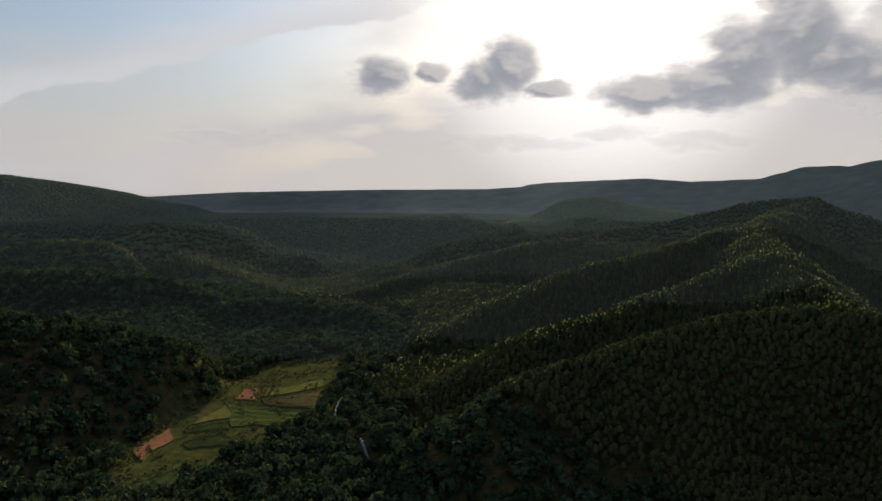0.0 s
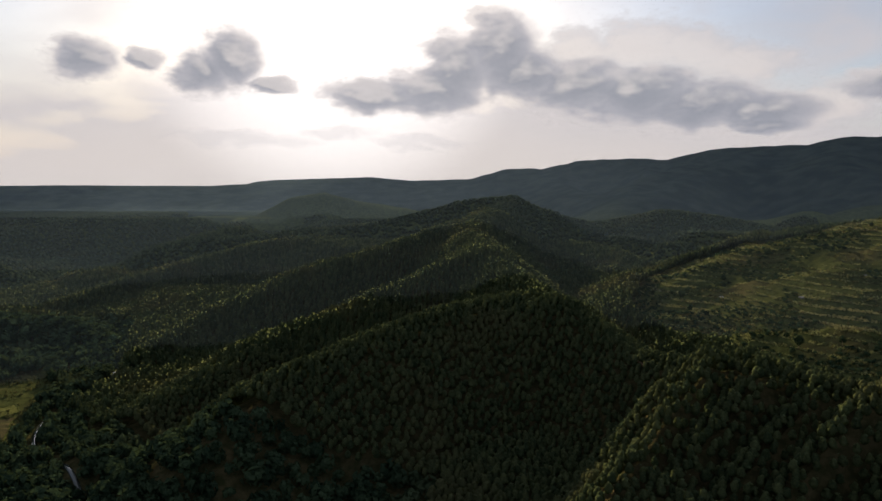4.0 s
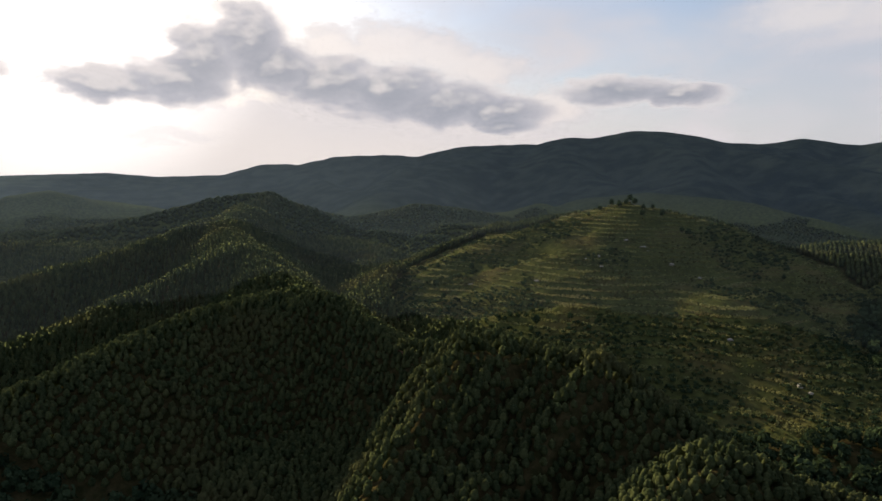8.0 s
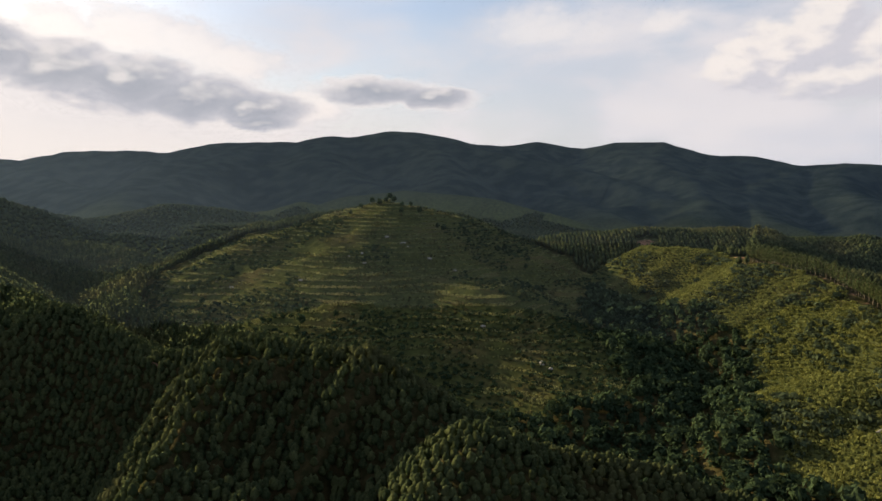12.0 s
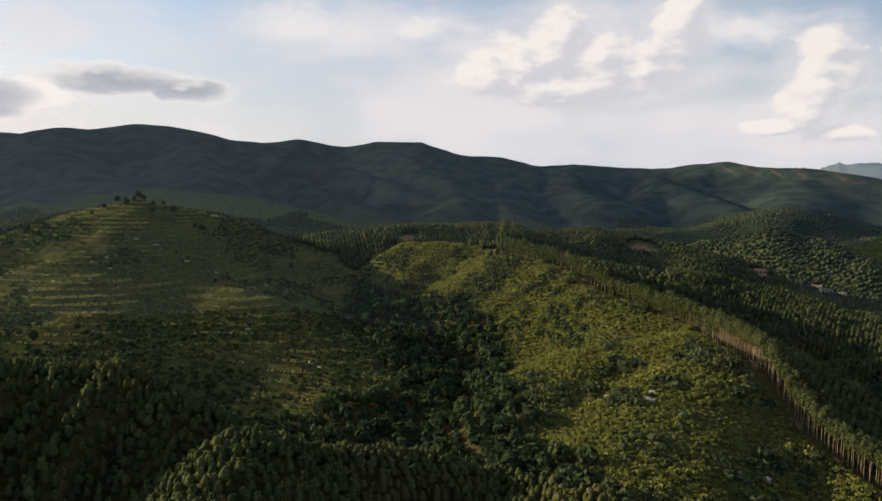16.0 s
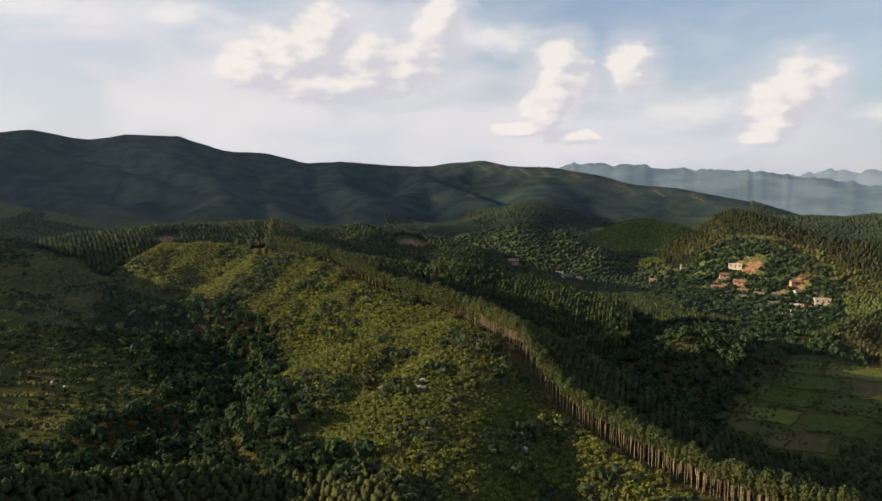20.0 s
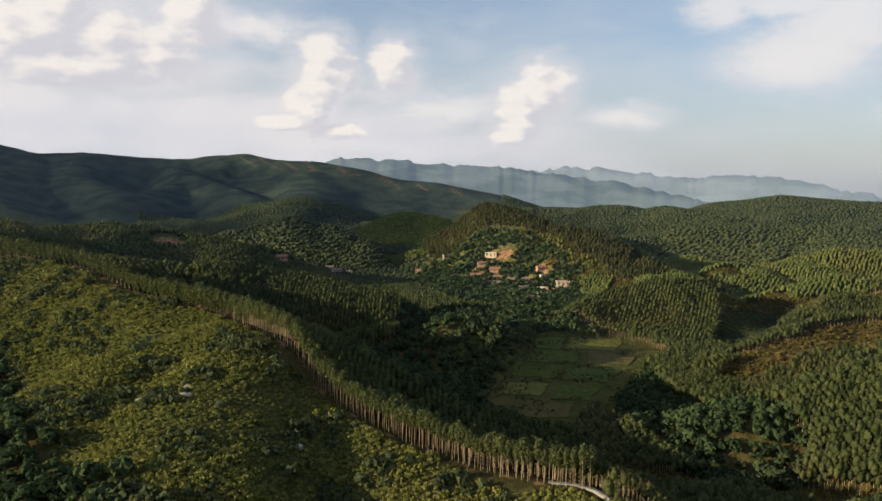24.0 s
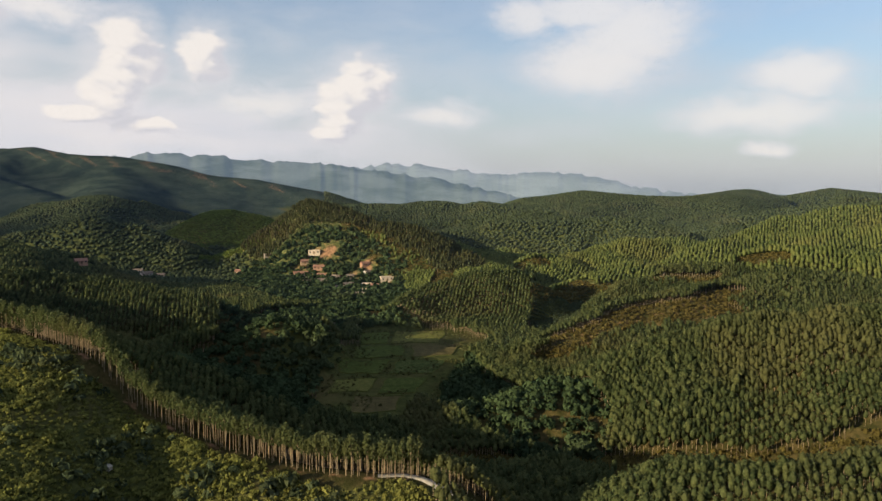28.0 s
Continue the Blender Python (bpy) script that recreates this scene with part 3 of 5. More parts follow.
AX, AY = axis((90, 560)), axis((40, 425))
GX, GY = np.meshgrid(AX, AY)
GZ = land(GX, GY)
on_hill = inside(GRASS_HILL, GX, GY)
rise = 2.7
stepped = (np.floor(GZ / rise) + step(0.55, 1.0, GZ / rise - np.floor(GZ / rise))) * rise
blend = 0.7 + 0.4 * fbm(GX / 30, GY / 30, 2, 61)
GZ = np.where(on_hill, GZ * (1 - blend) + stepped * blend, GZ)


def height(x, y):
    """Height of the built ground at points."""
    i = np.clip(np.searchsorted(AX, x) - 1, 0, len(AX) - 2)
    j = np.clip(np.searchsorted(AY, y) - 1, 0, len(AY) - 2)
    fx, fy = (x - AX[i]) / (AX[i + 1] - AX[i]), (y - AY[j]) / (AY[j + 1] - AY[j])
    return (GZ[j, i] * (1 - fx) + GZ[j, i + 1] * fx) * (1 - fy) + (GZ[j + 1, i] * (1 - fx) + GZ[j + 1, i + 1] * fx) * fy


def ground_at(x, y):
    return float(height(np.array([x]), np.array([y]))[0])


def mesh_from(name, verts, faces, mats, index=None, tint=None, smooth=False):
    """A mesh of triangles or quads from arrays."""
    me = bpy.data.meshes.new(name)
    verts, faces = np.asarray(verts, np.float32), np.asarray(faces, np.int32)
    side = faces.shape[1]
    me.vertices.add(len(verts)), me.loops.add(faces.size), me.polygons.add(len(faces))
    me.vertices.foreach_set("co", verts.ravel())
    me.loops.foreach_set("vertex_index", faces.ravel())
    me.polygons.foreach_set("loop_start", np.arange(0, faces.size, side, dtype=np.int32))
    me.polygons.foreach_set("loop_total", np.full(len(faces), side, np.int32))
    me.polygons.foreach_set("use_smooth", np.full(len(faces), smooth))
    if index is not None:
        me.polygons.foreach_set("material_index", np.asarray(index, np.int32))
    if tint is not None:
        me.attributes.new("tint", "FLOAT", "POINT").data.foreach_set("value", np.asarray(tint, np.float32))
    for m in mats:
        me.materials.append(m)
    me.update(calc_edges=True)
    return me


ids = np.arange(GX.size).reshape(GX.shape)
quads = np.stack([ids[:-1, :-1], ids[:-1, 1:], ids[1:, 1:], ids[1:, :-1]], -1).reshape(-1, 4)
me = mesh_from("ground", np.stack([GX, GY, GZ], -1).reshape(-1, 3), quads, [GROUND], smooth=True)
grassy = (on_hill | inside(SCRUB_HILL, GX, GY) | inside(WEST_FIELDS, GX, GY) | inside(EAST_FIELDS, GX, GY) | inside(BRIGHT_MOUND, GX, GY) | inside(BRIGHT_SLOPE, GX, GY)).astype(float)
grassy = np.maximum(grassy, (along(EAST_FIELDS + EAST_FIELDS[:1], GX, GY)[0] < 22 + 16 * fbm(GX / 20, GY / 20, 2, 95)) * 1.0)
grassy = np.maximum(grassy, 1.0 * inside(YOUNG_ROWS, GX, GY))
grassy = np.where(inside(GULLY_WOODS, GX, GY), 0.0, grassy)
earth = np.zeros(GX.shape)
for cx, cy, r in CLEARINGS:
    earth = np.maximum(earth, 1 - np.hypot(GX - cx, GY - cy) / r / 1.3)
earth = np.maximum(earth, 0.62 - along(EDGE_PATH, GX, GY)[0] / 6)
earth = np.maximum(earth, inside(TERRACED, GX, GY) * (0.24 + 0.22 * np.sin(GZ * 0.55)))
for line, wide in BRUSH:
    earth = np.maximum(earth, 0.40 - 0.3 * along(line, GX, GY)[0] / wide)
for line in TRACKS:
    earth = np.maximum(earth, 0.8 - along(line, GX, GY)[0] / 9)
earth = np.maximum(earth, inside(VILLAGE, GX, GY) * 0.36)
for hx, hy in HOUSES[1:13] + HOUSES[18:]:
    earth = np.maximum(earth, 0.72 - np.hypot(GX - hx, GY - hy) / 26)
# with distance: green crowns first, then the forest colour with haze painted in
woods_and_haze = 0.5 * step(540, 660, np.hypot(GX, GY)) + 0.5 * step(1050, 1500, np.hypot(GX, GY))
rgba = np.stack([grassy, np.clip(earth, 0, 1), woods_and_haze, earth * 0 + 1], -1).reshape(-1, 4)
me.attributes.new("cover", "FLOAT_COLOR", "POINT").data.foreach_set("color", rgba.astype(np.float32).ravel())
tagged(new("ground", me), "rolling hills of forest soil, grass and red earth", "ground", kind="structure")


# ---------------------------------------------------------------- plants
def stack(pieces):
    """Join (verts, faces, material index) pieces."""
    vs, fs, ms, at = [], [], [], 0
    for v, f, m in pieces:
        vs.append(v), fs.append(np.asarray(f) + at), ms.append(np.full(len(f), m))
        at += len(v)
    return np.concatenate(vs), np.concatenate(fs), np.concatenate(ms)


def stem(tall, r0, r1, sides=3, lean=(0, 0)):
    a = np.arange(sides) * 2 * math.pi / sides
    low = np.stack([np.cos(a) * r0, np.sin(a) * r0, a * 0 - 0.4], -1)
    high = np.stack([np.cos(a) * r1 + lean[0], np.sin(a) * r1 + lean[1], a * 0 + tall], -1)
    f = []
    for k in range(sides):
        q = (k + 1) % sides
        f += [(k, q, sides + q), (k, sides + q, sides + k)]
    return np.concatenate([low, high]), np.array(f), 1


def sprays(rng, count, wide, low, high, size, out=2.0, shape=1.0):
    """Leafy sprays: small folded leaf masses set round a crown, each facing outwards and a little at random."""
    v, f = [], []
    mid, half = (low + high) / 2, (high - low) / 2
    for k in range(count):
        up = 1 - 2 * (k + 0.5) / count
        up = max(-1, min(1, up * shape + (1 - shape) * 0.5 + rng.uniform(-0.12, 0.12)))
        a, r = k * 2.39996 + rng.uniform(-0.4, 0.4), math.sqrt(1 - up * up)
        deep = rng.uniform(0.62, 1.0)
        way = Vector((r * math.cos(a), r * math.sin(a), up))
        at = np.array((way.x * wide * deep, way.y * wide * deep, mid + up * half * deep))
        face = (way * out + Vector(rng.uniform(-1, 1, 3))).normalized()
        side = face.orthogonal().normalized()
        side.rotate(Matrix.Rotation(rng.uniform(0, 6.28), 3, face))
        top = face.cross(side)
        s = size * rng.uniform(0.75, 1.25)
        base = len(v)
        for p, q, w in ((-1, -0.3, -0.3), (0.1, -1, 0.15), (1, 0.2, -0.3), (-0.2, 1, 0.15)):
            g = rng.uniform(0.8, 1.2)
            v.append(at + np.array(side) * p * s * g + np.array(top) * q * s * g + np.array(face) * w * s)
        f += [(base, base + 1, base + 3), (base + 1, base + 2, base + 3)]
    return np.array(v), np.array(f), 0


def egg(rng, sides, rings, wide, low, high, jag=0.14):
    """An uneven, drop-shaped crown from height low to height high."""
    v = [(0, 0, low)]
    for k in range(rings):
        f = (k + 0.6) / (rings + 0.25)
        r = wide * math.sin(math.pi * f ** 0.8) ** 0.65
        for s in range(sides):
            a = 6.2832 * (s + 0.5 * (k % 2)) / sides
            q = r * (1 + rng.uniform(-jag, jag))
            v.append((q * math.cos(a), q * math.sin(a), low + (high - low) * (f + rng.uniform(-0.05, 0.05))))
    v.append((rng.uniform(-0.2, 0.2), rng.uniform(-0.2, 0.2), high))
    f, top = [], len(v) - 1
    for s in range(sides):
        q = (s + 1) % sides
        f.append((0, 1 + q, 1 + s))
        for k in range(rings - 1):
            a, b = 1 + k * sides, 1 + (k + 1) * sides
            f += [(a + s, a + q, b + s), (a + q, b + q, b + s)]
        f.append((1 + (rings - 1) * sides + s, 1 + (rings - 1) * sides + q, top))
    return np.array(v), np.array(f), 0


def drop(seed, sides, rings, tall, wide, low, tufts=0, trunk=False, core=0.8, leaf=0.40):
    """A eucalypt with a dense drop-shaped crown and a few loose sprays."""
    rng = np.random.default_rng(seed)
    wide *= rng.uniform(0.85, 1.15)
    pieces = [stem(tall * 0.6, 0.11, 0.07)] if trunk else []
    pieces.append(egg(rng, sides, rings, wide * (core if tufts else 1.0), tall * low, tall * (0.95 if tufts else 1.0), 0.2))
    if tufts:
        pieces.append(sprays(rng, tufts, wide * 1.1, tall * low, tall * 1.02, wide * leaf, out=1.5, shape=0.8))
    return stack(pieces)


def bush(seed, count, wide, tall, size):
    """A broad crown close to the ground, of two or three uneven humps."""
    rng = np.random.default_rng(seed)
    pieces = []
    for k in range(3):
        a = k * 2.1 + rng.uniform(-0.4, 0.4)
        v, f, m = sprays(rng, count // 3, wide * 0.66, 0, tall * rng.uniform(0.75, 1.0), size, shape=0.75)
        pieces.append((v + np.array((0.42 * wide * math.cos(a), 0.42 * wide * math.sin(a), 0)), f, m))
    return stack(pieces)


def scatter(name, kinds, x, y, size, seed, mats, label, category, smooth=False):
    """One object of many plants, of a few kinds, turned and sized at random."""
    rng = np.random.default_rng(seed)
    z, pick = height(x, y), rng.integers(0, len(kinds), len(x))
    vs, fs, ms, ts, at = [], [], [], [], 0
    for k, (v, f, m) in enumerate(kinds):
        w = np.nonzero(pick == k)[0]
        if not len(w):
            continue
        turn, s = rng.uniform(0, 6.283, len(w)), size[w]
        c, q = np.cos(turn) * s, np.sin(turn) * s
        up = s * rng.uniform(0.9, 1.1, len(w))
        p = np.empty((len(w), len(v), 3), np.float32)
        p[:, :, 0] = v[None, :, 0] * c[:, None] - v[None, :, 1] * q[:, None] + x[w, None]
        p[:, :, 1] = v[None, :, 0] * q[:, None] + v[None, :, 1] * c[:, None] + y[w, None]
        p[:, :, 2] = v[None, :, 2] * up[:, None] + z[w, None]
        vs.append(p.reshape(-1, 3))
        fs.append((f[None] + (np.arange(len(w)) * len(v))[:, None, None] + at).reshape(-1, 3))
        ms.append(np.tile(m, len(w)))
        ts.append(np.repeat(rng.uniform(0, 1, len(w)), len(v)))
        at += len(w) * len(v)
    if not vs:
        return None
    me = mesh_from(name, np.concatenate(vs), np.concatenate(fs), mats, np.concatenate(ms), np.concatenate(ts), smooth=smooth)
    return tagged(new(name, me), label, category, kind="stuff")


def grid(x0, x1, y0, y1, gap_x, gap_y, turn, jitter, seed):
    """Planting places in rows over a rectangle, the rows turned by so many degrees."""
    rng = np.random.default_rng(seed)
    cx, cy, r = (x0 + x1) / 2, (y0 + y1) / 2, math.hypot(x1 - x0, y1 - y0) / 2
    u, v = np.meshgrid(np.arange(-r, r, gap_x), np.arange(-r, r, gap_y))
    u = u.ravel() + rng.uniform(-jitter, jitter, u.size)
    v = v.ravel() + rng.uniform(-jitter, jitter, v.size)
    c, s = math.cos(radians(turn)), math.sin(radians(turn))
    x, y = cx + u * c - v * s, cy + u * s + v * c
    keep = (x > x0) & (x < x1) & (y > y0) & (y < y1)
    return x[keep], y[keep]


def bearing(x, y):
    return np.degrees(np.arctan2(x, y))


def open_ground(x, y):
    """Where no forest stands: grass, scrub, fields, houses, clearings and paths."""
    free = np.zeros(x.shape, bool)
    for shape in (GRASS_HILL, SCRUB_HILL, WEST_FIELDS, EAST_FIELDS, VILLAGE, VILLAGE_HILL, BRIGHT_MOUND, BRIGHT_SLOPE, TERRACED, PLANTED_BLOCK, YOUNG_ROWS, CREST_STAND):
        free |= inside(shape, x, y)
    for cx, cy, r in CLEARINGS:
        free |= np.hypot(x - cx, y - cy) < r
    for hx, hy in HOUSES:
        free |= np.hypot(x - hx, y - hy) < 11
    for line, wide in BRUSH:
        free |= along(line, x + 8 * fbm(x / 12, y / 12, 2, 71) - 4, y)[0] < wide * (0.6 + 0.8 * fbm(x / 30, y / 30, 2, 73))
    for line in TRACKS:
        free |= along(line, x + 5 * fbm(x / 9, y / 9, 2, 71) - 2.5, y)[0] < 7.5 * (fbm(x / 22, y / 22, 2, 73) - 0.3)
    return free | (along(EDGE_PATH, x, y)[0] < 8) | (along(ROAD, x, y)[0] < 4) | (along(STREAM, x, y)[0] < 4)


def in_view(x, y, slack=14.0):
    """Whether places lie open to the lookout's height, not sunk behind nearer ground."""
    steps = np.concatenate([np.arange(120, 900, 12.0), np.arange(900, 3200, 30.0)])
    turns = np.radians(np.arange(-180, 180, 0.5))
    T, S = np.meshgrid(turns, steps)
    rise = (height(S * np.sin(T), S * np.cos(T)) + 4 - HIGH) / S
    top = np.maximum.accumulate(rise, axis=0)
    i = np.clip(np.searchsorted(steps, np.hypot(x, y)) - 1, 0, len(steps) - 1)
    j = np.clip(np.round((np.degrees(np.arctan2(x, y)) + 180) * 2).astype(int), 0, len(turns) - 1)
    return height(x, y) + slack > HIGH + top[i, j] * np.hypot(x, y)


def thinned(x, y, seed, slack=14.0):
    """All places in the open, and a few of those behind the hills."""
    return in_view(x, y, slack) | (np.random.default_rng(seed).uniform(0, 1, len(x)) < 0.03)


def seen_side(x, y):
    """The half of the land that the slopes round the lookout face."""
    b = bearing(x, y)
    return (b > -42) & (b < 176)


EUC_NEAR = [drop(k, 5, 3, 8.6, 1.3, 0.55, tufts=4, core=0.97, leaf=0.24) for k in range(10)]
EUC_EAST = [drop(12 + k, 5, 2, 8.8, 1.36, 0.46, tufts=10, trunk=True, core=0.8, leaf=0.32) for k in range(10)]
EUC_MID = [drop(20 + k, 4, 2, 9.0, 1.6, 0.3, tufts=5, core=0.78, leaf=0.42) for k in range(9)]
EUC_HILL = [drop(120 + k, 4, 2, 6.4, 1.62, 0.2) for k in range(9)]
EUC_FAR = [drop(40 + k, 4, 1, 4.2, 3.0, -0.3) for k in range(9)]
BROAD_NEAR = [bush(60 + k, 36, 3.2, 7.5, 1.15) for k in range(6)]
BROAD_MID = [bush(70 + k, 12, 3.4, 8.0, 2.0) for k in range(6)]
SHRUBS = [bush(80 + k, 12, 1.15, 1.6, 0.5) for k in range(8)]
TUFTS = [bush(90 + k, 3, 0.9, 1.0, 0.6) for k in range(6)]

# planted slopes close by, in rows
x, y = grid(-330, 420, -420, 420, 2.4, 2.6, 35, 0.9, 1)
d, broad = np.hypot(x, y), inside(WEST_WOODS, x, y) | inside(GULLY, x, y)
m = (d > 110) & (d < 340) & (bearing(x, y) > -42) & (bearing(x, y) < 100) & ~open_ground(x, y) & ~broad & thinned(x, y, 83)
size = (0.88 + 0.18 * fbm(x[m] / 30, y[m] / 30, 2, 77)) * np.random.default_rng(2).uniform(0.93, 1.07, m.sum())
scatter("eucalyptus_plantation", EUC_NEAR, x[m], y[m], size, 3, [EUCALYPT, BARK],
        "planted rows of slim green eucalyptus trees on the near slopes", "trees", True)
# taller plantation on the eastern hills
x, y = grid(-40, 560, -560, 60, 2.2, 2.7, 62, 0.3, 32)
d = np.hypot(x, y)
m = (d > 110) & (d < 560) & (bearing(x, y) >= 100) & (bearing(x, y) < 176) & ~open_ground(x, y) & ~inside(VALLEY_WOODS, x, y) & ~inside(HUMP_WOODS, x, y) & thinned(x, y, 84, 10.0)
m &= ~inside(BROWN_SLOPE, x, y) | (lattice(np.round(x * 5), np.round(y * 5), 7) < 0.4)
m &= (along(VALLEY_EAST, x, y)[0] > 26) | (y > -170)
size = (0.72 + 0.55 * fbm(x[m] / 45, y[m] / 45, 2, 79)) * np.random.default_rng(33).uniform(0.85, 1.12, m.sum())
size *= 1 + 0.35 * step(26, 10, along(EDGE_PATH, x[m], y[m])[0])
scatter("eucalyptus_plantation", EUC_EAST, x[m], y[m], size, 34, [EUCALYPT, BARK],
        "sunlit rows of tall green eucalyptus trees on the eastern hills", "trees", True)
# a block of tall trees with straight edges behind the paddies, and young rows beside it
x, y = grid(250, 420, -520, -310, 2.6, 2.9, 34, 0.25, 51)
m = inside(PLANTED_BLOCK, x, y, 0.8)
scatter("eucalyptus_block", [drop(140 + k, 5, 2, 9.0, 1.35, 0.6, tufts=8, trunk=True, core=0.9, leaf=0.28) for k in range(6)], x[m], y[m], np.random.default_rng(52).uniform(0.9, 1.1, m.sum()), 53,
        [EUCALYPT, BARK], "straight-edged block of tall eucalyptus behind the paddies", "trees", True)
x, y = grid(440, 680, -90, 60, 2.4, 2.7, 10, 0.3, 68)
m = inside(CREST_STAND, x, y, 0.8)
scatter("eucalyptus_block", EUC_EAST, x[m], y[m], np.random.default_rng(69).uniform(1.15, 1.4, m.sum()), 70, [EUCALYPT, BARK], "tall eucalyptus stand on the crest beyond the scrub", "trees", True)
x, y = grid(250, 420, -520, -340, 1.5, 3.4, 34, 0.3, 54)
m = inside(YOUNG_ROWS, x, y, 2)
scatter("young_plantation", SHRUBS, x[m], y[m], np.random.default_rng(55).uniform(0.7, 1.1, m.sum()), 56, [FOREST, BARK], "dark green rows of young trees beside the block", "shrubs")
# woods of broad crowns in the gullies and on the western hill
x, y = grid(-430, 560, -130, 640, 5.2, 5.2, 10, 1.6, 4)
d, broad = np.hypot(x, y), inside(WEST_WOODS, x, y) | inside(GULLY, x, y)
m = (d > 110) & seen_side(x, y) & ((broad & ~open_ground(x, y)) | inside(GULLY_WOODS, x, y))
near = d < 430
scatter("mixed_woods", BROAD_NEAR, x[m & near], y[m & near], np.random.default_rng(5).uniform(0.5, 1.15, (m & near).sum()), 6, [BROADLEAF, BARK],
        "dense dark green broadleaf woods in the gullies", "trees")
scatter("mixed_woods", BROAD_MID, x[m & ~near], y[m & ~near], np.random.default_rng(7).uniform(0.7, 1.2, (m & ~near).sum()), 8, [BROADLEAF, BARK],
        "dense dark broadleaf woods on the low western hills", "trees")
# planted hills farther off
x, y = grid(-720, 720, -900, 720, 3.1, 3.3, 20, 0.7, 9)
d, turn, broad = np.hypot(x, y), bearing(x, y), inside(WEST_WOODS, x, y) | inside(GULLY, x, y)
m = thinned(x, y, 85, 10.0) & (d >= 340) & ((turn < 100) | (d >= 560)) & (d < np.where(turn > 128, 880, 700)) & seen_side(x, y) & ~open_ground(x, y) & ~broad
m &= ~inside(BROWN_SLOPE, x, y) | (lattice(np.round(x * 5), np.round(y * 5), 7) < 0.3)
size = (0.8 + 0.4 * fbm(x / 40, y / 40, 2, 83)) * np.random.default_rng(10).uniform(0.88, 1.12, len(x))
w = m & (turn < 48)
scatter("eucalyptus_plantation", EUC_MID, x[w], y[w], size[w], 11, [EUCALYPT, BARK],
        "green eucalyptus plantation over the western ridges", "trees")
w = m & (turn >= 128)
scatter("eucalyptus_plantation", EUC_HILL, x[w], y[w], size[w], 67, [EUCALYPT_LIT, BARK],
        "eucalyptus plantation over the eastern crests, leaf colour lightened for sunlight", "trees", True)
w = m & (turn >= 48) & (turn < 128)
scatter("eucalyptus_plantation", EUC_HILL, x[w], y[w], size[w], 12, [EUCALYPT, BARK],
        "green eucalyptus plantation over the middle hills", "trees", True)
x, y = grid(-1500, 1600, -2000, 1750, 5.2, 5.2, 15, 1.8, 12)
d = np.hypot(x, y)
m = thinned(x, y, 86, 11.0) & (d >= np.where(bearing(x, y) > 128, 880, 700)) & (d < np.where(bearing(x, y) > 125, 2000, np.where(bearing(x, y) > 96, 1480, np.where(bearing(x, y) < 2, 1750, 1150))) + 120 * (fbm(x / 50, y / 50, 2, 19) - 0.5)) & seen_side(x, y) & ~open_ground(x, y)
scatter("far_forest", EUC_FAR, x[m], y[m], np.random.default_rng(13).uniform(0.8, 1.15, m.sum()), 14, [FOREST],
        "green forest over the far hills", "trees", True)
x, y = grid(380, 720, -480, -300, 5.0, 5.0, 12, 2.0, 23)
m = inside(VILLAGE, x, y)
for hx, hy in HOUSES:
    m &= np.hypot(x - hx, y - hy) > 6.0
for cx, cy, r in CLEARINGS:
    m &= np.hypot(x - cx, y - cy) > r
scatter("village_trees", BROAD_MID, x[m], y[m], np.random.default_rng(24).uniform(0.5, 1.05, m.sum()), 25, [BROADLEAF, BARK],
        "dark green garden trees between the village houses", "trees")
x, y = grid(-130, 0, 200, 420, 4.2, 4.2, 12, 1.5, 26)
m = (along(STREAM, x, y)[0] < 16) & (along(STREAM, x, y)[0] > 1.8) & ~inside(WEST_FIELDS, x, y, 0)
scatter("stream_thicket", BROAD_NEAR, x[m], y[m], np.random.default_rng(27).uniform(0.4, 0.8, m.sum()), 28, [BROADLEAF, BARK],
        "green thicket along the stream", "trees")
# bright young growth on a mound
x, y = grid(620, 960, -520, -300, 2.5, 2.5, 12, 1.0, 29)
m = inside(BRIGHT_MOUND, x, y) | (inside(BRIGHT_SLOPE, x, y) & ~inside(VILLAGE, x, y))
scatter("young_growth", SHRUBS, x[m], y[m], np.random.default_rng(30).uniform(1.1, 1.9, m.sum()), 31, [YOUNG, BARK], "bright green young growth on the far mounds", "shrubs")
# older, darker woods with bare trunks over the crest above the village
x, y = grid(400, 790, -540, -380, 3.2, 3.2, 18, 1.0, 64)
m = inside(VILLAGE_HILL, x, y, 5) & thinned(x, y, 87, 10.0)
scatter("crest_woods", [drop(150 + k, 5, 2, 9.5, 1.5, 0.42, tufts=6, trunk=True, core=0.8, leaf=0.34) for k in range(6)], x[m], y[m], np.random.default_rng(65).uniform(0.7, 1.15, m.sum()), 66,
        [CREST_LEAVES, BARK], "brownish-green woods on the crest above the village", "trees")
# brown brush between the plantations, dark thicket in the eastern valley bottom
x, y = grid(20, 660, -590, -160, 2.4, 2.4, 30, 1.0, 38)
m = np.zeros(x.shape, bool)
for line, wide in BRUSH:
    m |= along(line, x, y)[0] < wide * 1.15
m |= inside(BROWN_SLOPE, x, y)
scatter("brush", SHRUBS, x[m], y[m], np.random.default_rng(39).uniform(0.6, 1.6, m.sum()), 40, [DRY, BARK], "low brown-green brush between the plantations", "shrubs")
# on the humps these dark leaves also stand in for the ridge's shade
x, y = grid(60, 480, -330, -90, 4.4, 4.4, 30, 1.6, 41)
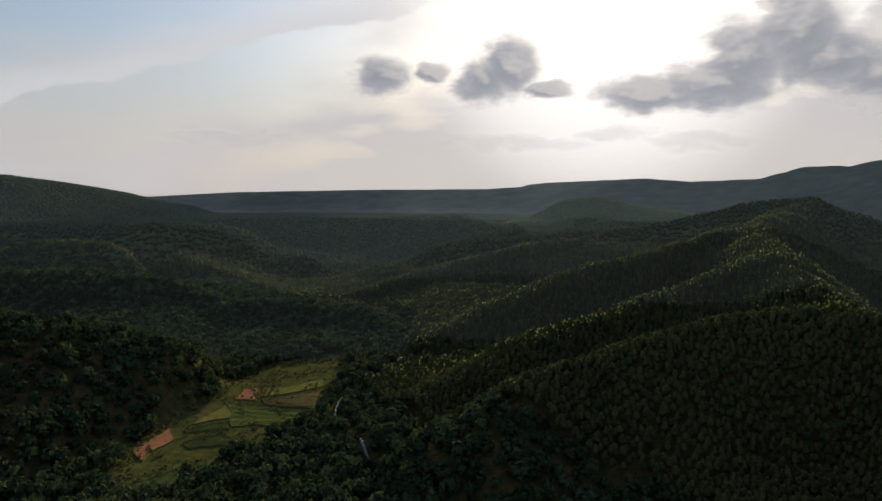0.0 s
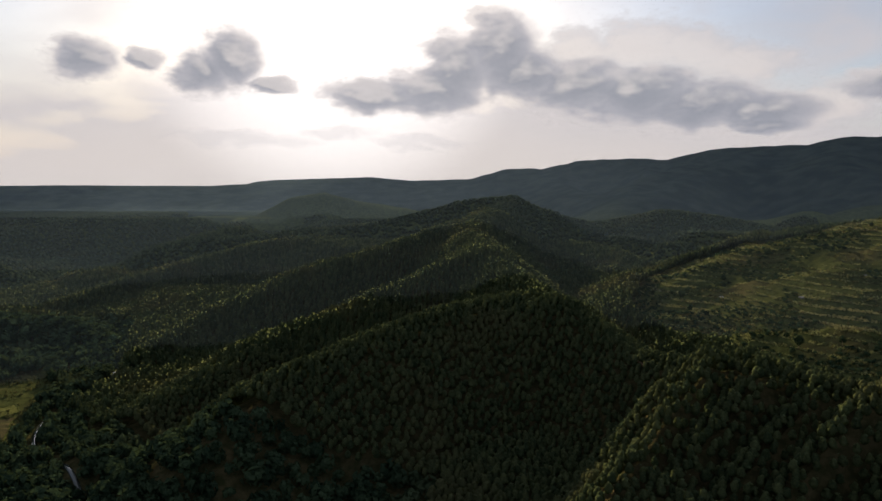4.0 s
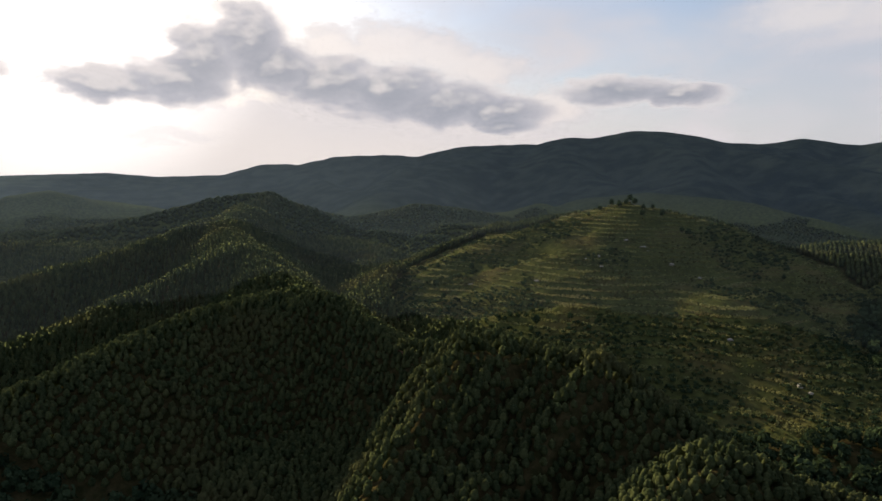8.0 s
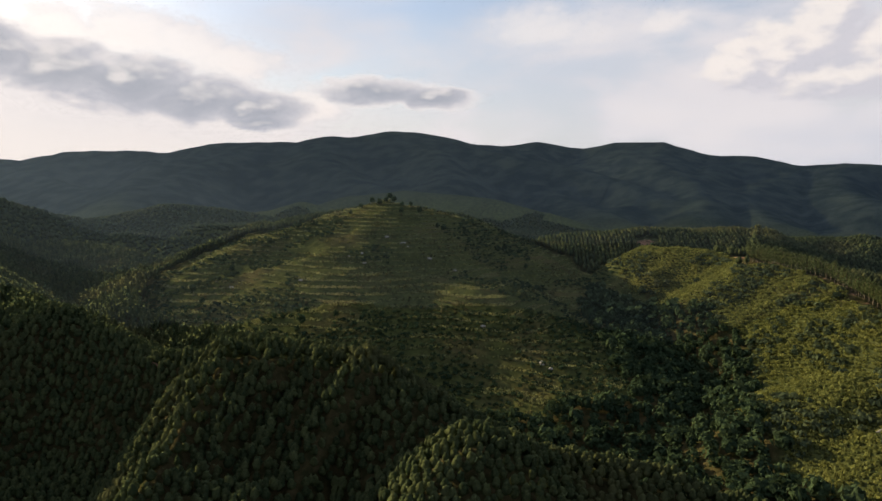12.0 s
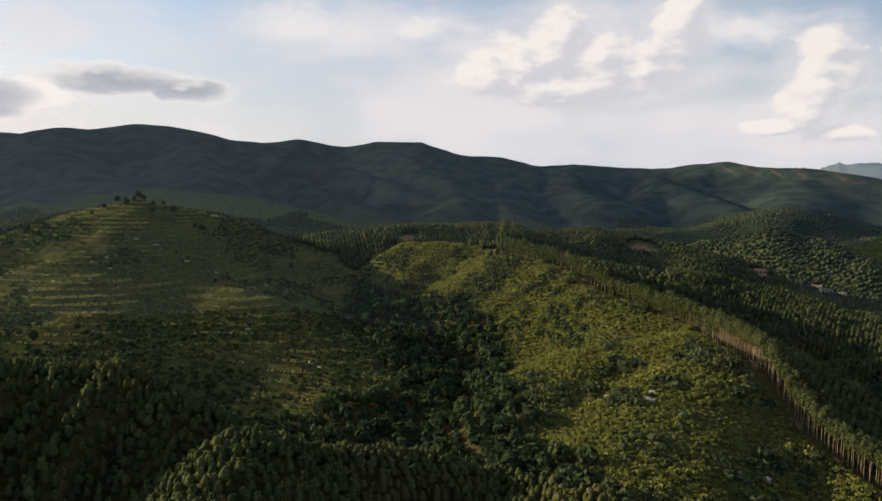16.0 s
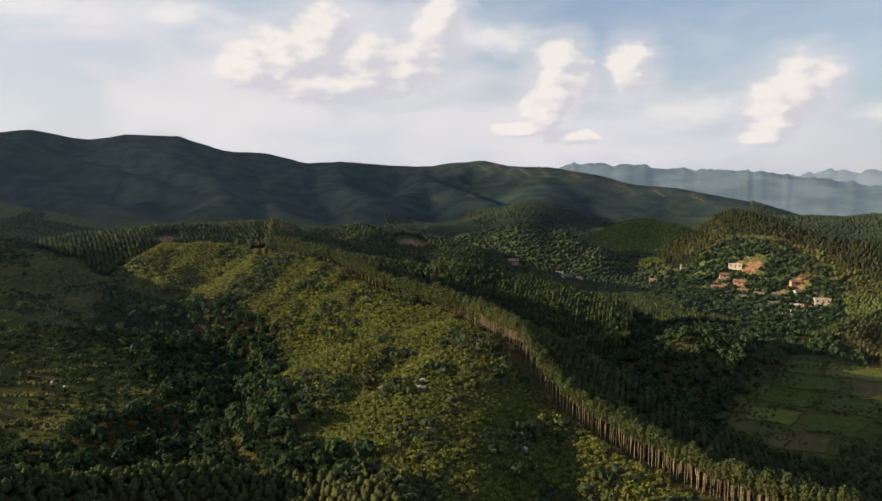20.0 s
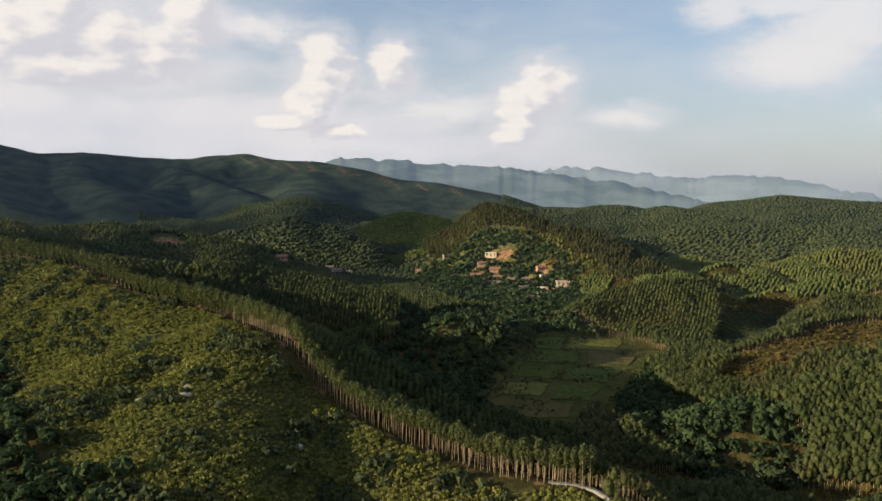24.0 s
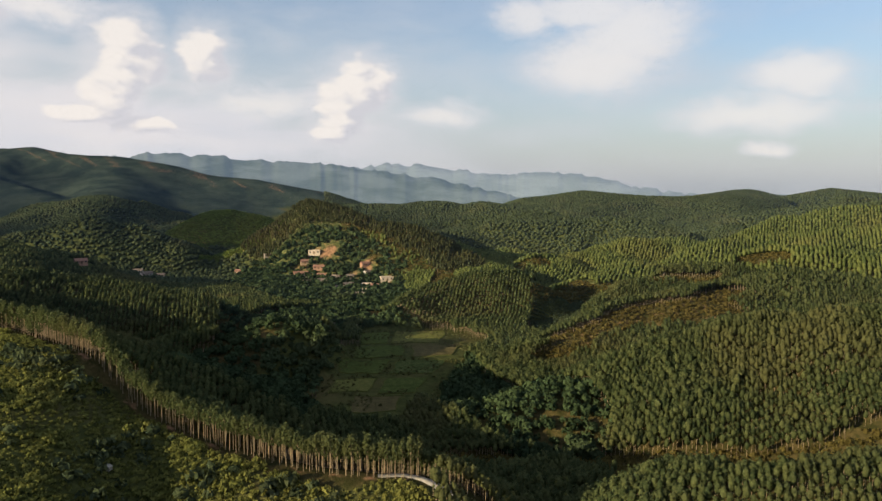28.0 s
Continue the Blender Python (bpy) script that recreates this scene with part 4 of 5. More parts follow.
m = ((along(VALLEY_EAST, x, y)[0] < 30) | inside(VALLEY_WOODS, x, y) | inside(HUMP_WOODS, x, y)) & ~inside(EAST_FIELDS, x, y, 4) & (np.hypot(x, y) > 200) & (along(EDGE_PATH, x, y)[0] > 16)
scatter("valley_thicket", BROAD_NEAR, x[m], y[m], np.random.default_rng(42).uniform(0.4, 1.0, m.sum()), 43, [BROADLEAF, BARK], "dark green thicket on the valley floor", "trees")
# weeds and bushes along the banks of the fields
for k, shape in enumerate((WEST_FIELDS, EAST_FIELDS)):
    box = np.array(shape)
    x, y = grid(box[:, 0].min(), box[:, 0].max(), box[:, 1].min(), box[:, 1].max(), 2.6, 2.6, 40, 1.2, 44 + k)
    m = inside(shape, x, y, 0) & ((fbm(x / 11, y / 11, 3, 91) > 0.55) | (along(shape + shape[:1], x, y)[0] < 5))
    scatter("field_weeds", SHRUBS, x[m], y[m], np.random.default_rng(46).uniform(0.25, 0.8, m.sum()), 47 + k, [TUSSOCK, BARK], "weeds and low bushes between the fields", "shrubs")
# paler grass colour that paints the sunlit lips of the terraces
SUNLIT_GRASS = foliage("sunlit_grass", (0.105, 0.120, 0.051), (0.225, 0.230, 0.101), (0.200, 0.180, 0.088), 0.35)
# scrub on the open hill
x, y = grid(90, 560, -140, 150, 1.75, 1.75, 30, 0.8, 18)
m = inside(SCRUB_HILL, x, y) & (along(EDGE_PATH, x, y)[0] > 0.9) & ~inside(GULLY_WOODS, x, y)
size = 0.55 + 1.5 * fbm(x[m] / 9, y[m] / 9, 3, 31) ** 2.2
scatter("scrub", SHRUBS, x[m], y[m], size, 19, [SHRUB, BARK], "yellow-green scrub over the open hillside", "shrubs")
x, y = grid(90, 560, -140, 150, 4.2, 4.2, 12, 1.6, 48)
m = inside(SCRUB_HILL, x, y) & (along(EDGE_PATH, x, y)[0] > 2.5) & (fbm(x / 15, y / 15, 3, 93) > 0.55)
scatter("tall_scrub", SHRUBS, x[m], y[m], np.random.default_rng(49).uniform(1.2, 2.4, m.sum()), 50, [FOREST, BARK], "tall green bushes standing in the scrub", "shrubs")
# tussocks along the terrace edges of the grass hill
x, y = grid(240, 580, 30, 430, 1.6, 1.6, 0, 0.7, 20)
z = height(x, y)
thick = fbm(x / 26, y / 26, 3, 63)
m = inside(GRASS_HILL, x, y) & (lattice(np.round(x * 7), np.round(y * 7), 3) < 0.34 * step(0.46, 0.64, thick))
scatter("tussocks", TUFTS, x[m], y[m], np.random.default_rng(21).uniform(0.35, 1.3, m.sum()), 22, [TUSSOCK], "rough grass and low bushes along old terraces", "grass")
x, y = grid(240, 580, 30, 430, 1.25, 1.25, 0, 0.5, 57)
z, thick = height(x, y), fbm(x / 22, y / 22, 3, 64)
m = inside(GRASS_HILL, x, y) & ((z / 2.7) % 1.0 < 0.15 + 0.1 * thick) & (thick > 0.30) & (z > 10)
scatter("terrace_grass", TUFTS, x[m], y[m], np.random.default_rng(58).uniform(0.45, 0.95, m.sum()), 59, [SUNLIT_GRASS], "grass along the edges of old terraces, coloured pale as if sunlit", "grass")

x, y = grid(240, 580, 30, 430, 3.6, 3.6, 25, 1.6, 35)
z = height(x, y)
m = inside(GRASS_HILL, x, y) & (fbm(x / 34, y / 34, 3, 81) + 0.25 * step(40, 14, z) > 0.53)
scatter("hill_bushes", SHRUBS, x[m], y[m], np.random.default_rng(36).uniform(0.5, 1.5, m.sum()), 37, [BROADLEAF, BARK], "dark green bushes on the grassy hill", "shrubs")

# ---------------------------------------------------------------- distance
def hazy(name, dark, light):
    """Distance: far mountains, their blue haze and darker folds painted in as a glow."""
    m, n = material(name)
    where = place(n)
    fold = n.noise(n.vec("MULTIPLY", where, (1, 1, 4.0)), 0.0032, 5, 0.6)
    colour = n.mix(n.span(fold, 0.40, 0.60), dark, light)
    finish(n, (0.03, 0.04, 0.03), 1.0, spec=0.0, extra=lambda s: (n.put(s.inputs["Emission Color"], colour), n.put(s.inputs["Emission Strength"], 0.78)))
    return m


RANGE_NEAR, RANGE_FAR = hazy("haze_glow_range", (0.092, 0.125, 0.158), (0.148, 0.182, 0.212)), hazy("pale_haze_glow_range", (0.200, 0.240, 0.284), (0.255, 0.295, 0.335))


def far_range(name, line, seed, mat, label):
    """A far mountain range, its crest along a line of points, falling away to both sides."""
    pts, rows = [], [-260, -120, -50, 0, 60, 200]
    steps = 160
    t = np.linspace(0, len(line) - 1, steps)
    base = np.stack([np.interp(t, range(len(line)), [p[k] for p in line]) for k in range(3)], -1)
    base[:, 2] += (np.abs(fbm(t * 4, t * 0, 4, seed) - 0.5) * -2 + 0.2) * 44 + (fbm(t * 17, t * 0, 3, seed + 9) - 0.5) * 18
    out = base[:, :2] / np.linalg.norm(base[:, :2], axis=1)[:, None]
    for off in rows:
        z = base[:, 2] - abs(off) * (0.95 + 0.15 * fbm(t * 6, t * 0 + off / 90, 3, seed + 4)) - (300 if off in (-260, 200) else 0)
        pts.append(np.stack([base[:, 0] + out[:, 0] * off, base[:, 1] + out[:, 1] * off, z], -1))
    k = np.arange(len(rows) * steps).reshape(len(rows), steps)
    f = np.stack([k[:-1, :-1], k[:-1, 1:], k[1:, 1:], k[1:, :-1]], -1).reshape(-1, 4)
    return tagged(new(name, mesh_from(name, np.concatenate(pts), f, [mat], smooth=True)), label, "mountains", kind="structure")


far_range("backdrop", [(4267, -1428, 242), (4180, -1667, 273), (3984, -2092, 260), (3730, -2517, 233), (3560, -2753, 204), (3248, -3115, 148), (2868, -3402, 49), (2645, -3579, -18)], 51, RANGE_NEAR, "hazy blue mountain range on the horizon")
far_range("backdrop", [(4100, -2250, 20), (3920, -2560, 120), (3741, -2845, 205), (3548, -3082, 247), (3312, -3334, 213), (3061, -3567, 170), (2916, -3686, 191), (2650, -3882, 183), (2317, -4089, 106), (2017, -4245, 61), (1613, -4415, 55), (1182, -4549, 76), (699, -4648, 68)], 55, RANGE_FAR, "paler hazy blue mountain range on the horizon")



# ---------------------------------------------------------------- building parts
def part(name, me, parent, label="", at=None):
    """One mesh object under a thing or a part."""
    ob = new(name, me)
    ob.parent = parent
    if at is not None:
        ob.matrix_basis = at
    return tagged(ob, label)


def thing(name, m, label, category, group=""):
    ob = new(name)
    ob.matrix_basis = m
    return tagged(ob, label, category, group)


BOX = np.array([(x, y, z) for x in (-0.5, 0.5) for y in (-0.5, 0.5) for z in (0, 1)], float)
BOX_F = np.array([(0, 1, 3, 2), (4, 6, 7, 5), (0, 4, 5, 1), (2, 3, 7, 6), (0, 2, 6, 4), (1, 5, 7, 3)])


def boxes(name, mat, *dims):
    """A mesh of boxes, each centre x, y, foot z, width, depth, height."""
    v = [BOX * np.array(d[3:]) + np.array(d[:3]) for d in dims]
    f = [BOX_F + 8 * k for k in range(len(dims))]
    return mesh_from(name, np.concatenate(v), np.concatenate(f), [mat])


def plaster(name, colour, stain):
    m, n = material(name)
    where = n.add("ShaderNodeTexCoord").outputs["Object"]
    c = n.mix(n.span(n.noise(where, 0.5, 5), 0.4, 0.75), colour, stain)
    finish(n, n.mix(n.math("MULTIPLY", n.noise(where, 6, 3), 0.25), c, stain), 0.9, n.noise(where, 9, 3), 0.03)
    return m


WHITE_WALL = plaster("white_plaster", (0.46, 0.40, 0.35), (0.30, 0.25, 0.21))
BRICK_WALL = plaster("red_brick", (0.31, 0.185, 0.135), (0.21, 0.14, 0.105))
MUD_WALL = plaster("mud_brick", (0.38, 0.27, 0.19), (0.28, 0.20, 0.14))
GREY_WALL = plaster("grey_render", (0.40, 0.38, 0.35), (0.27, 0.26, 0.24))
RED_ROOF, n = material("red_roof_tiles")
where = n.add("ShaderNodeTexCoord").outputs["Object"]
wave = n.add("ShaderNodeTexWave")
wave.inputs["Scale"].default_value = 1.6
n.put(wave.inputs["Vector"], where)
finish(n, n.mix(n.noise(where, 1.4, 4), (0.16, 0.085, 0.062), (0.29, 0.165, 0.12)), 0.85, wave.outputs["Fac"], 0.06)
DARK_ROOF, n = material("dark_roof_tiles")
where = n.add("ShaderNodeTexCoord").outputs["Object"]
wave = n.add("ShaderNodeTexWave")
wave.inputs["Scale"].default_value = 1.6
n.put(wave.inputs["Vector"], where)
finish(n, n.mix(n.noise(where, 1.4, 4), (0.09, 0.075, 0.065), (0.20, 0.16, 0.135)), 0.85, wave.outputs["Fac"], 0.06)
CONCRETE, n = material("concrete")
finish(n, n.mix(n.span(n.noise(place(n), 0.6, 5), 0.3, 0.7), (0.20, 0.185, 0.165), (0.32, 0.30, 0.27)), 0.9, n.noise(place(n), 5, 3), 0.02)
GLASS, n = material("window_glass")
finish(n, (0.03, 0.035, 0.04), 0.08, spec=0.5)
WOOD, n = material("dark_wood")
finish(n, n.mix(n.noise(place(n), 3, 3), (0.07, 0.045, 0.03), (0.14, 0.09, 0.06)), 0.7)


def gable(name, mat, w, d, z, rise, eave=0.6, thick=0.18):
    """A two-sided roof of slabs with thickness, the ridge along x."""
    v, f = [], []
    hw, hd = w / 2 + eave, d / 2 + eave
    low = z - rise * eave / (d / 2)
    for s in (-1, 1):
        base = len(v)
        for up in (0, thick):
            v += [(-hw, s * hd, low + up), (hw, s * hd, low + up), (hw, 0, z + rise + up), (-hw, 0, z + rise + up)]
        q = [(0, 1, 2, 3), (4, 7, 6, 5), (0, 4, 5, 1), (1, 5, 6, 2), (3, 7, 4, 0), (2, 6, 7, 3)]
        f += [tuple(base + k for k in (g if s > 0 else g[::-1])) for g in q]
    return mesh_from(name, v, f, [mat])


def house(x, y, turn, w, d, h, roof, wall, cover, floors, label):
    """A village house: plinth and walls, roof, door, windows with frames and panes."""
    root = thing("house", pose(x, y, ground_at(x, y) - 0.3, 0, 0, turn), label, "house", "village houses")
    part("wall", boxes("wall", wall, (0, 0, -1.5, w + 0.3, d + 0.3, 1.9), (0, 0, 0.4, w, d, h)), root)
    if roof == "gable":
        rise = d * 0.27
        part("roof", gable("roof", cover, w, d, h + 0.4, rise), root)
        v = [(s * w / 2, q * d / 2, h + 0.4) for s in (-1, 1) for q in (-1, 1)] + [(s * w / 2, 0, h + 0.4 + rise) for s in (-1, 1)]
        for f in ((0, 1, 4), (2, 5, 3)):
            part("gable_end", mesh_from("gable_end", [v[k] for k in f], [(0, 1, 2)], [wall]), root)
    else:
        part("roof", boxes("roof", CONCRETE, (0, 0, h + 0.4, w + 0.8, d + 0.8, 0.22)), root, "flat concrete roof slab")
        part("parapet", boxes("parapet", wall, (0, -d / 2, h + 0.62, w + 0.8, 0.2, 0.7), (0, d / 2, h + 0.62, w + 0.8, 0.2, 0.7),
                              (-w / 2 - 0.3, 0, h + 0.62, 0.2, d - 0.2, 0.7), (w / 2 + 0.3, 0, h + 0.62, 0.2, d - 0.2, 0.7)), root)
    part("door", boxes("door", WOOD, (0, d / 2 + 0.05, 0.4, 1.3, 0.12, 2.1)), root, "dark wooden door")
    count = max(2, int(w / 3.2))
    for level in range(floors):
        for k in range(count):
            u = (k + 0.5) / count * w - w / 2
            if level == 0 and abs(u) < 1.4:
                continue
            at = pose(u, d / 2 + 0.04, 0.4 + 1.1 + level * h / floors)
            frame_ob = part("window", boxes("window", CONCRETE, (0, 0, 0, 1.6, 0.1, 0.12), (0, 0, 1.38, 1.6, 0.1, 0.12), (-0.74, 0, 0.12, 0.12, 0.1, 1.26), (0.74, 0, 0.12, 0.12, 0.1, 1.26)), root, at=at)
            part("pane", boxes("pane", GLASS, (0, 0, 0.12, 1.36, 0.05, 1.26)), frame_ob, "dark window pane")
    return root


def facing(x, y, off=0):
    return -math.degrees(math.atan2(x, y)) + 180 + off


A, B = "flat", "gable"
for (hx, hy), (off, w, d, h, roof, wall, cover, floors, label) in zip(HOUSES, (
        (15, 9, 7, 5.6, A, WHITE_WALL, None, 2, "small white two-storey house with a flat roof"),
        (-10, 17, 8, 5.8, A, WHITE_WALL, None, 2, "long pale two-storey house on a red earth terrace"),
        (20, 12, 7, 3.2, B, BRICK_WALL, RED_ROOF, 1, "low brick house with a red tiled roof"),
        (5, 20, 7, 3.4, B, MUD_WALL, RED_ROOF, 1, "long mud-brick house with a reddish tiled roof"),
        (-5, 12, 8, 5.4, B, BRICK_WALL, RED_ROOF, 2, "two-storey brick house with a tiled roof"),
        (-20, 11, 7, 3.4, B, GREY_WALL, DARK_ROOF, 1, "grey house with a dark tiled roof"),
        (30, 11, 7, 3.2, B, GREY_WALL, DARK_ROOF, 1, "low grey house with a dark roof"),
        (10, 17, 8, 5.8, A, WHITE_WALL, None, 2, "white two-storey house with a flat roof"),
        (-15, 13, 7, 3.4, B, BRICK_WALL, RED_ROOF, 1, "brick house with a red tiled roof"),
        (0, 13, 6, 3.2, B, GREY_WALL, DARK_ROOF, 1, "grey farmhouse with a worn dark roof"),
        (25, 10, 6, 3.0, B, MUD_WALL, DARK_ROOF, 1, "old mud-brick shed with a dark roof"),
        (-8, 13, 7, 3.6, B, WHITE_WALL, DARK_ROOF, 1, "whitewashed house with a dark roof"),
        (4, 20, 7, 3.6, A, WHITE_WALL, None, 1, "long low white building at the foot of the village"),
        (12, 13, 8, 3.4, B, BRICK_WALL, RED_ROOF, 1, "red-roofed farmhouse among trees"),
        (-12, 12, 7, 3.4, B, GREY_WALL, DARK_ROOF, 1, "grey farmhouse in the valley"),
        (22, 14, 7, 3.6, B, WHITE_WALL, DARK_ROOF, 1, "white farmhouse with a dark roof in the valley"),
        (0, 12, 6, 3.2, B, WHITE_WALL, DARK_ROOF, 1, "small white farmhouse in the valley"),
        (-18, 13, 7, 3.2, B, MUD_WALL, RED_ROOF, 1, "brown mud-brick farmhouse among trees"),
        (8, 12, 7, 3.2, B, MUD_WALL, RED_ROOF, 1, "low mud-brick house with a reddish roof"),
        (-6, 15, 7, 3.4, B, BRICK_WALL, RED_ROOF, 1, "long brick house with a reddish tiled roof"),
        (18, 11, 6, 3.0, B, MUD_WALL, DARK_ROOF, 1, "brown mud-brick house with a dark roof"),
        (-14, 12, 7, 3.2, B, GREY_WALL, DARK_ROOF, 1, "grey plastered house with a dark tiled roof"),
        (2, 10, 6, 3.0, B, MUD_WALL, DARK_ROOF, 1, "small brown shed below the village lane"),
        (24, 13, 7, 3.4, B, BRICK_WALL, DARK_ROOF, 1, "brick house with a worn dark roof"),
        (-9, 14, 7, 5.6, A, WHITE_WALL, None, 2, "pale two-storey house with a flat roof among red roofs"),
        (12, 11, 6, 3.0, B, GREY_WALL, DARK_ROOF, 1, "low grey barn at the village edge"),
        (-20, 16, 6, 3.2, A, WHITE_WALL, None, 1, "long low white building above the paddies"))):
    house(hx, hy, facing(hx, hy, off), w * 0.74, d * 0.85, h * (0.8 if h < 5 else 0.56), roof, wall, cover, floors, label)


# ---------------------------------------------------------------- fields, water, roads
def crop(name, dark, light):
    m, n = material(name)
    where = place(n)
    finish(n, n.mix(n.span(n.math("ADD", n.noise(where, 0.35, 5, 0.7), n.math("MULTIPLY", n.noise(where, 3, 3), 0.3)), 0.45, 0.9), dark, light), 0.95, n.noise(where, 2.2, 4), 0.5, spec=0.0)
    return m


CROPS = {"green": crop("green_crop", (0.040, 0.058, 0.018), (0.085, 0.105, 0.032)), "light": crop("ripe_crop", (0.075, 0.085, 0.026), (0.135, 0.135, 0.045)),
         "brown": crop("stubble", (0.060, 0.055, 0.026), (0.115, 0.098, 0.045)), "dark": crop("vegetable_rows", (0.030, 0.050, 0.016), (0.10, 0.115, 0.045)),
         "red": crop("red_earth", (0.16, 0.075, 0.045), (0.27, 0.14, 0.085))}


BANK = crop("grass_bank", (0.045, 0.058, 0.018), (0.095, 0.100, 0.032))


def wander(p):
    """Field edges that were never quite straight."""
    return p + 7 * np.stack([fbm(p[..., 0] / 16, p[..., 1] / 16, 2, 96) - 0.5, fbm(p[..., 0] / 16, p[..., 1] / 16, 2, 97) - 0.5], -1)


def plot(corners, kind, rows, label, group):
    """A field: ridged beds between four low earth banks."""
    c = np.array(corners, float)
    mid = c.mean(0)
    root = thing("field", pose(mid[0], mid[1], ground_at(*mid)), label, "field", group)
    nu, nv = 24, max(6, rows * 4)
    u, v = np.meshgrid(np.linspace(0, 1, nu), np.linspace(0, 1, nv))
    p = (c[0] * ((1 - u) * (1 - v))[..., None] + c[1] * (u * (1 - v))[..., None] + c[2] * (u * v)[..., None] + c[3] * ((1 - u) * v)[..., None])
    p = wander(p)
    z = height(p[..., 0], p[..., 1]) - ground_at(*mid) + 0.25 + 0.28 * np.cos(v * rows * 6.2832) * (rows > 0) + 0.2 * (fbm(p[..., 0] / 3, p[..., 1] / 3, 2, 7) - 0.5)
    k = np.arange(u.size).reshape(u.shape)
    f = np.stack([k[:-1, :-1], k[1:, :-1], k[1:, 1:], k[:-1, 1:]], -1).reshape(-1, 4)
    part("bed", mesh_from("bed", np.concatenate([p - mid, z[..., None]], -1).reshape(-1, 3), f, [CROPS[kind]], smooth=True), root)
    for a, b in zip(c, np.roll(c, -1, 0)):
        t = np.linspace(0, 1, 9)
        line = wander(a + (b - a) * t[:, None])
        side = np.array((-(b - a)[1], (b - a)[0])) / np.linalg.norm(b - a) * 0.45
        zz = height(line[:, 0], line[:, 1]) - ground_at(*mid)
        rim = np.concatenate([np.column_stack([line - mid + side * s, zz + up]) for s, up in ((-1.3, -0.4), (-0.5, 0.42), (0.5, 0.42), (1.3, -0.4))])
        k = np.arange(36).reshape(4, 9)
        part("bank", mesh_from("bank", rim, np.stack([k[:-1, :-1], k[:-1, 1:], k[1:, 1:], k[1:, :-1]], -1).reshape(-1, 4), [BANK]), root)


for corners, kind, rows in (([(-86, 339), (-61, 354), (-61, 341), (-86, 326)], "light", 0), ([(-86, 324), (-61, 334), (-58, 306), (-79, 312)], "brown", 5),
                            ([(-93, 311), (-57, 301), (-61, 287), (-85, 285)], "green", 4), ([(-102, 315), (-95, 311), (-81, 286), (-89, 283)], "dark", 5),
                            ([(-105, 295), (-101, 311), (-93.5, 293), (-106, 286)], "light", 0), ([(-107, 279), (-93, 287), (-89, 280), (-105, 275)], "green", 3),
                            ([(-103, 263), (-89, 275), (-82, 264), (-98, 256)], "green", 6), ([(-119, 258), (-115, 281), (-108, 269), (-111, 246)], "red", 0),
                            ([(-106, 224), (-93, 240), (-87, 232), (-97, 216)], "dark", 5), ([(-99, 337), (-92, 337), (-88, 318), (-99, 318)], "red", 0)):
    plot(corners, kind, rows, {"light": "pale green ripening field", "brown": "brown stubble field", "green": "green field with planted beds",
                               "dark": "dark vegetable field in straight rows", "red": "bare red earth field"}[kind], "fields in the western valley")
for corners, kind, rows in (([(367, -288), (358, -306), (335, -283), (344, -268)], "green", 0), ([(357, -310), (335, -337), (314, -310), (334, -286)], "light", 4),
                            ([(338, -261), (323, -288), (305, -267), (318, -242)], "green", 6),
                            ([(317, -290), (301, -316), (285, -292), (300, -269)], "brown", 4), ([(313, -234), (301, -258), (282, -235), (295, -216)], "green", 5),
                            ([(296, -261), (281, -282), (265, -256), (277, -237)], "dark", 6), ([(288, -208), (276, -226), (262, -208), (274, -194)], "light", 0),
                            ([(272, -229), (259, -245), (247, -224), (258, -210)], "green", 5), ([(261, -199), (245, -217), (230, -199), (242, -184)], "brown", 0)):
    plot(corners, kind, rows, {"light": "yellow-green paddy with low banks", "brown": "brown fallow paddy", "green": "green paddy with low banks",
                               "dark": "dark green vegetable beds"}[kind], "paddies in the eastern valley")


def ribbon(name, line, wide, lift, mat, label, category, bury=0.5):
    """A strip that follows the ground along a line, with edges that go down into it."""
    p = np.array(line, float)
    t = np.linspace(0, len(p) - 1, len(p) * 8)
    q = np.stack([np.interp(t, range(len(p)), p[:, k]) for k in (0, 1)], -1)
    q = np.stack([np.convolve(np.pad(q[:, k], 4, "edge"), np.ones(9) / 9, "valid") for k in (0, 1)], -1)
    d = np.gradient(q, axis=0)
    s = np.stack([-d[:, 1], d[:, 0]], -1) / np.linalg.norm(d, axis=1)[:, None]
    w = wide * (0.85 + 0.3 * fbm(t * 2, t * 0, 2, 9))[:, None]
    z = height(q[:, 0], q[:, 1])
    v = np.concatenate([np.column_stack([q + s * w * f, z + up]) for f, up in ((-0.62, -bury), (-0.5, lift), (0, lift + 0.04), (0.5, lift), (0.62, -bury))])
    k = np.arange(len(v)).reshape(5, -1)
    f = np.stack([k[:-1, :-1], k[:-1, 1:], k[1:, 1:], k[1:, :-1]], -1).reshape(-1, 4)
    return tagged(new(name, mesh_from(name, v, f, [mat], smooth=True)), label, category, kind="structure")


WATER, n = material("stream_water")
finish(n, (0.05, 0.06, 0.05), 0.12, n.noise(place(n), 1.2, 3), 0.05, spec=0.5)
ribbon("water", STREAM, 1.5, 0.4, WATER, "shallow stream reflecting the bright sky", "stream")
ribbon("road", ROAD, 2.4, 0.25, CONCRETE, "pale concrete farm road at the end of the tree row", "road")
ribbon("road", [(478, -384), (500, -400), (520, -404), (545, -412), (560, -424)], 3.0, 0.3, CONCRETE, "pale concrete lane through the village", "road")
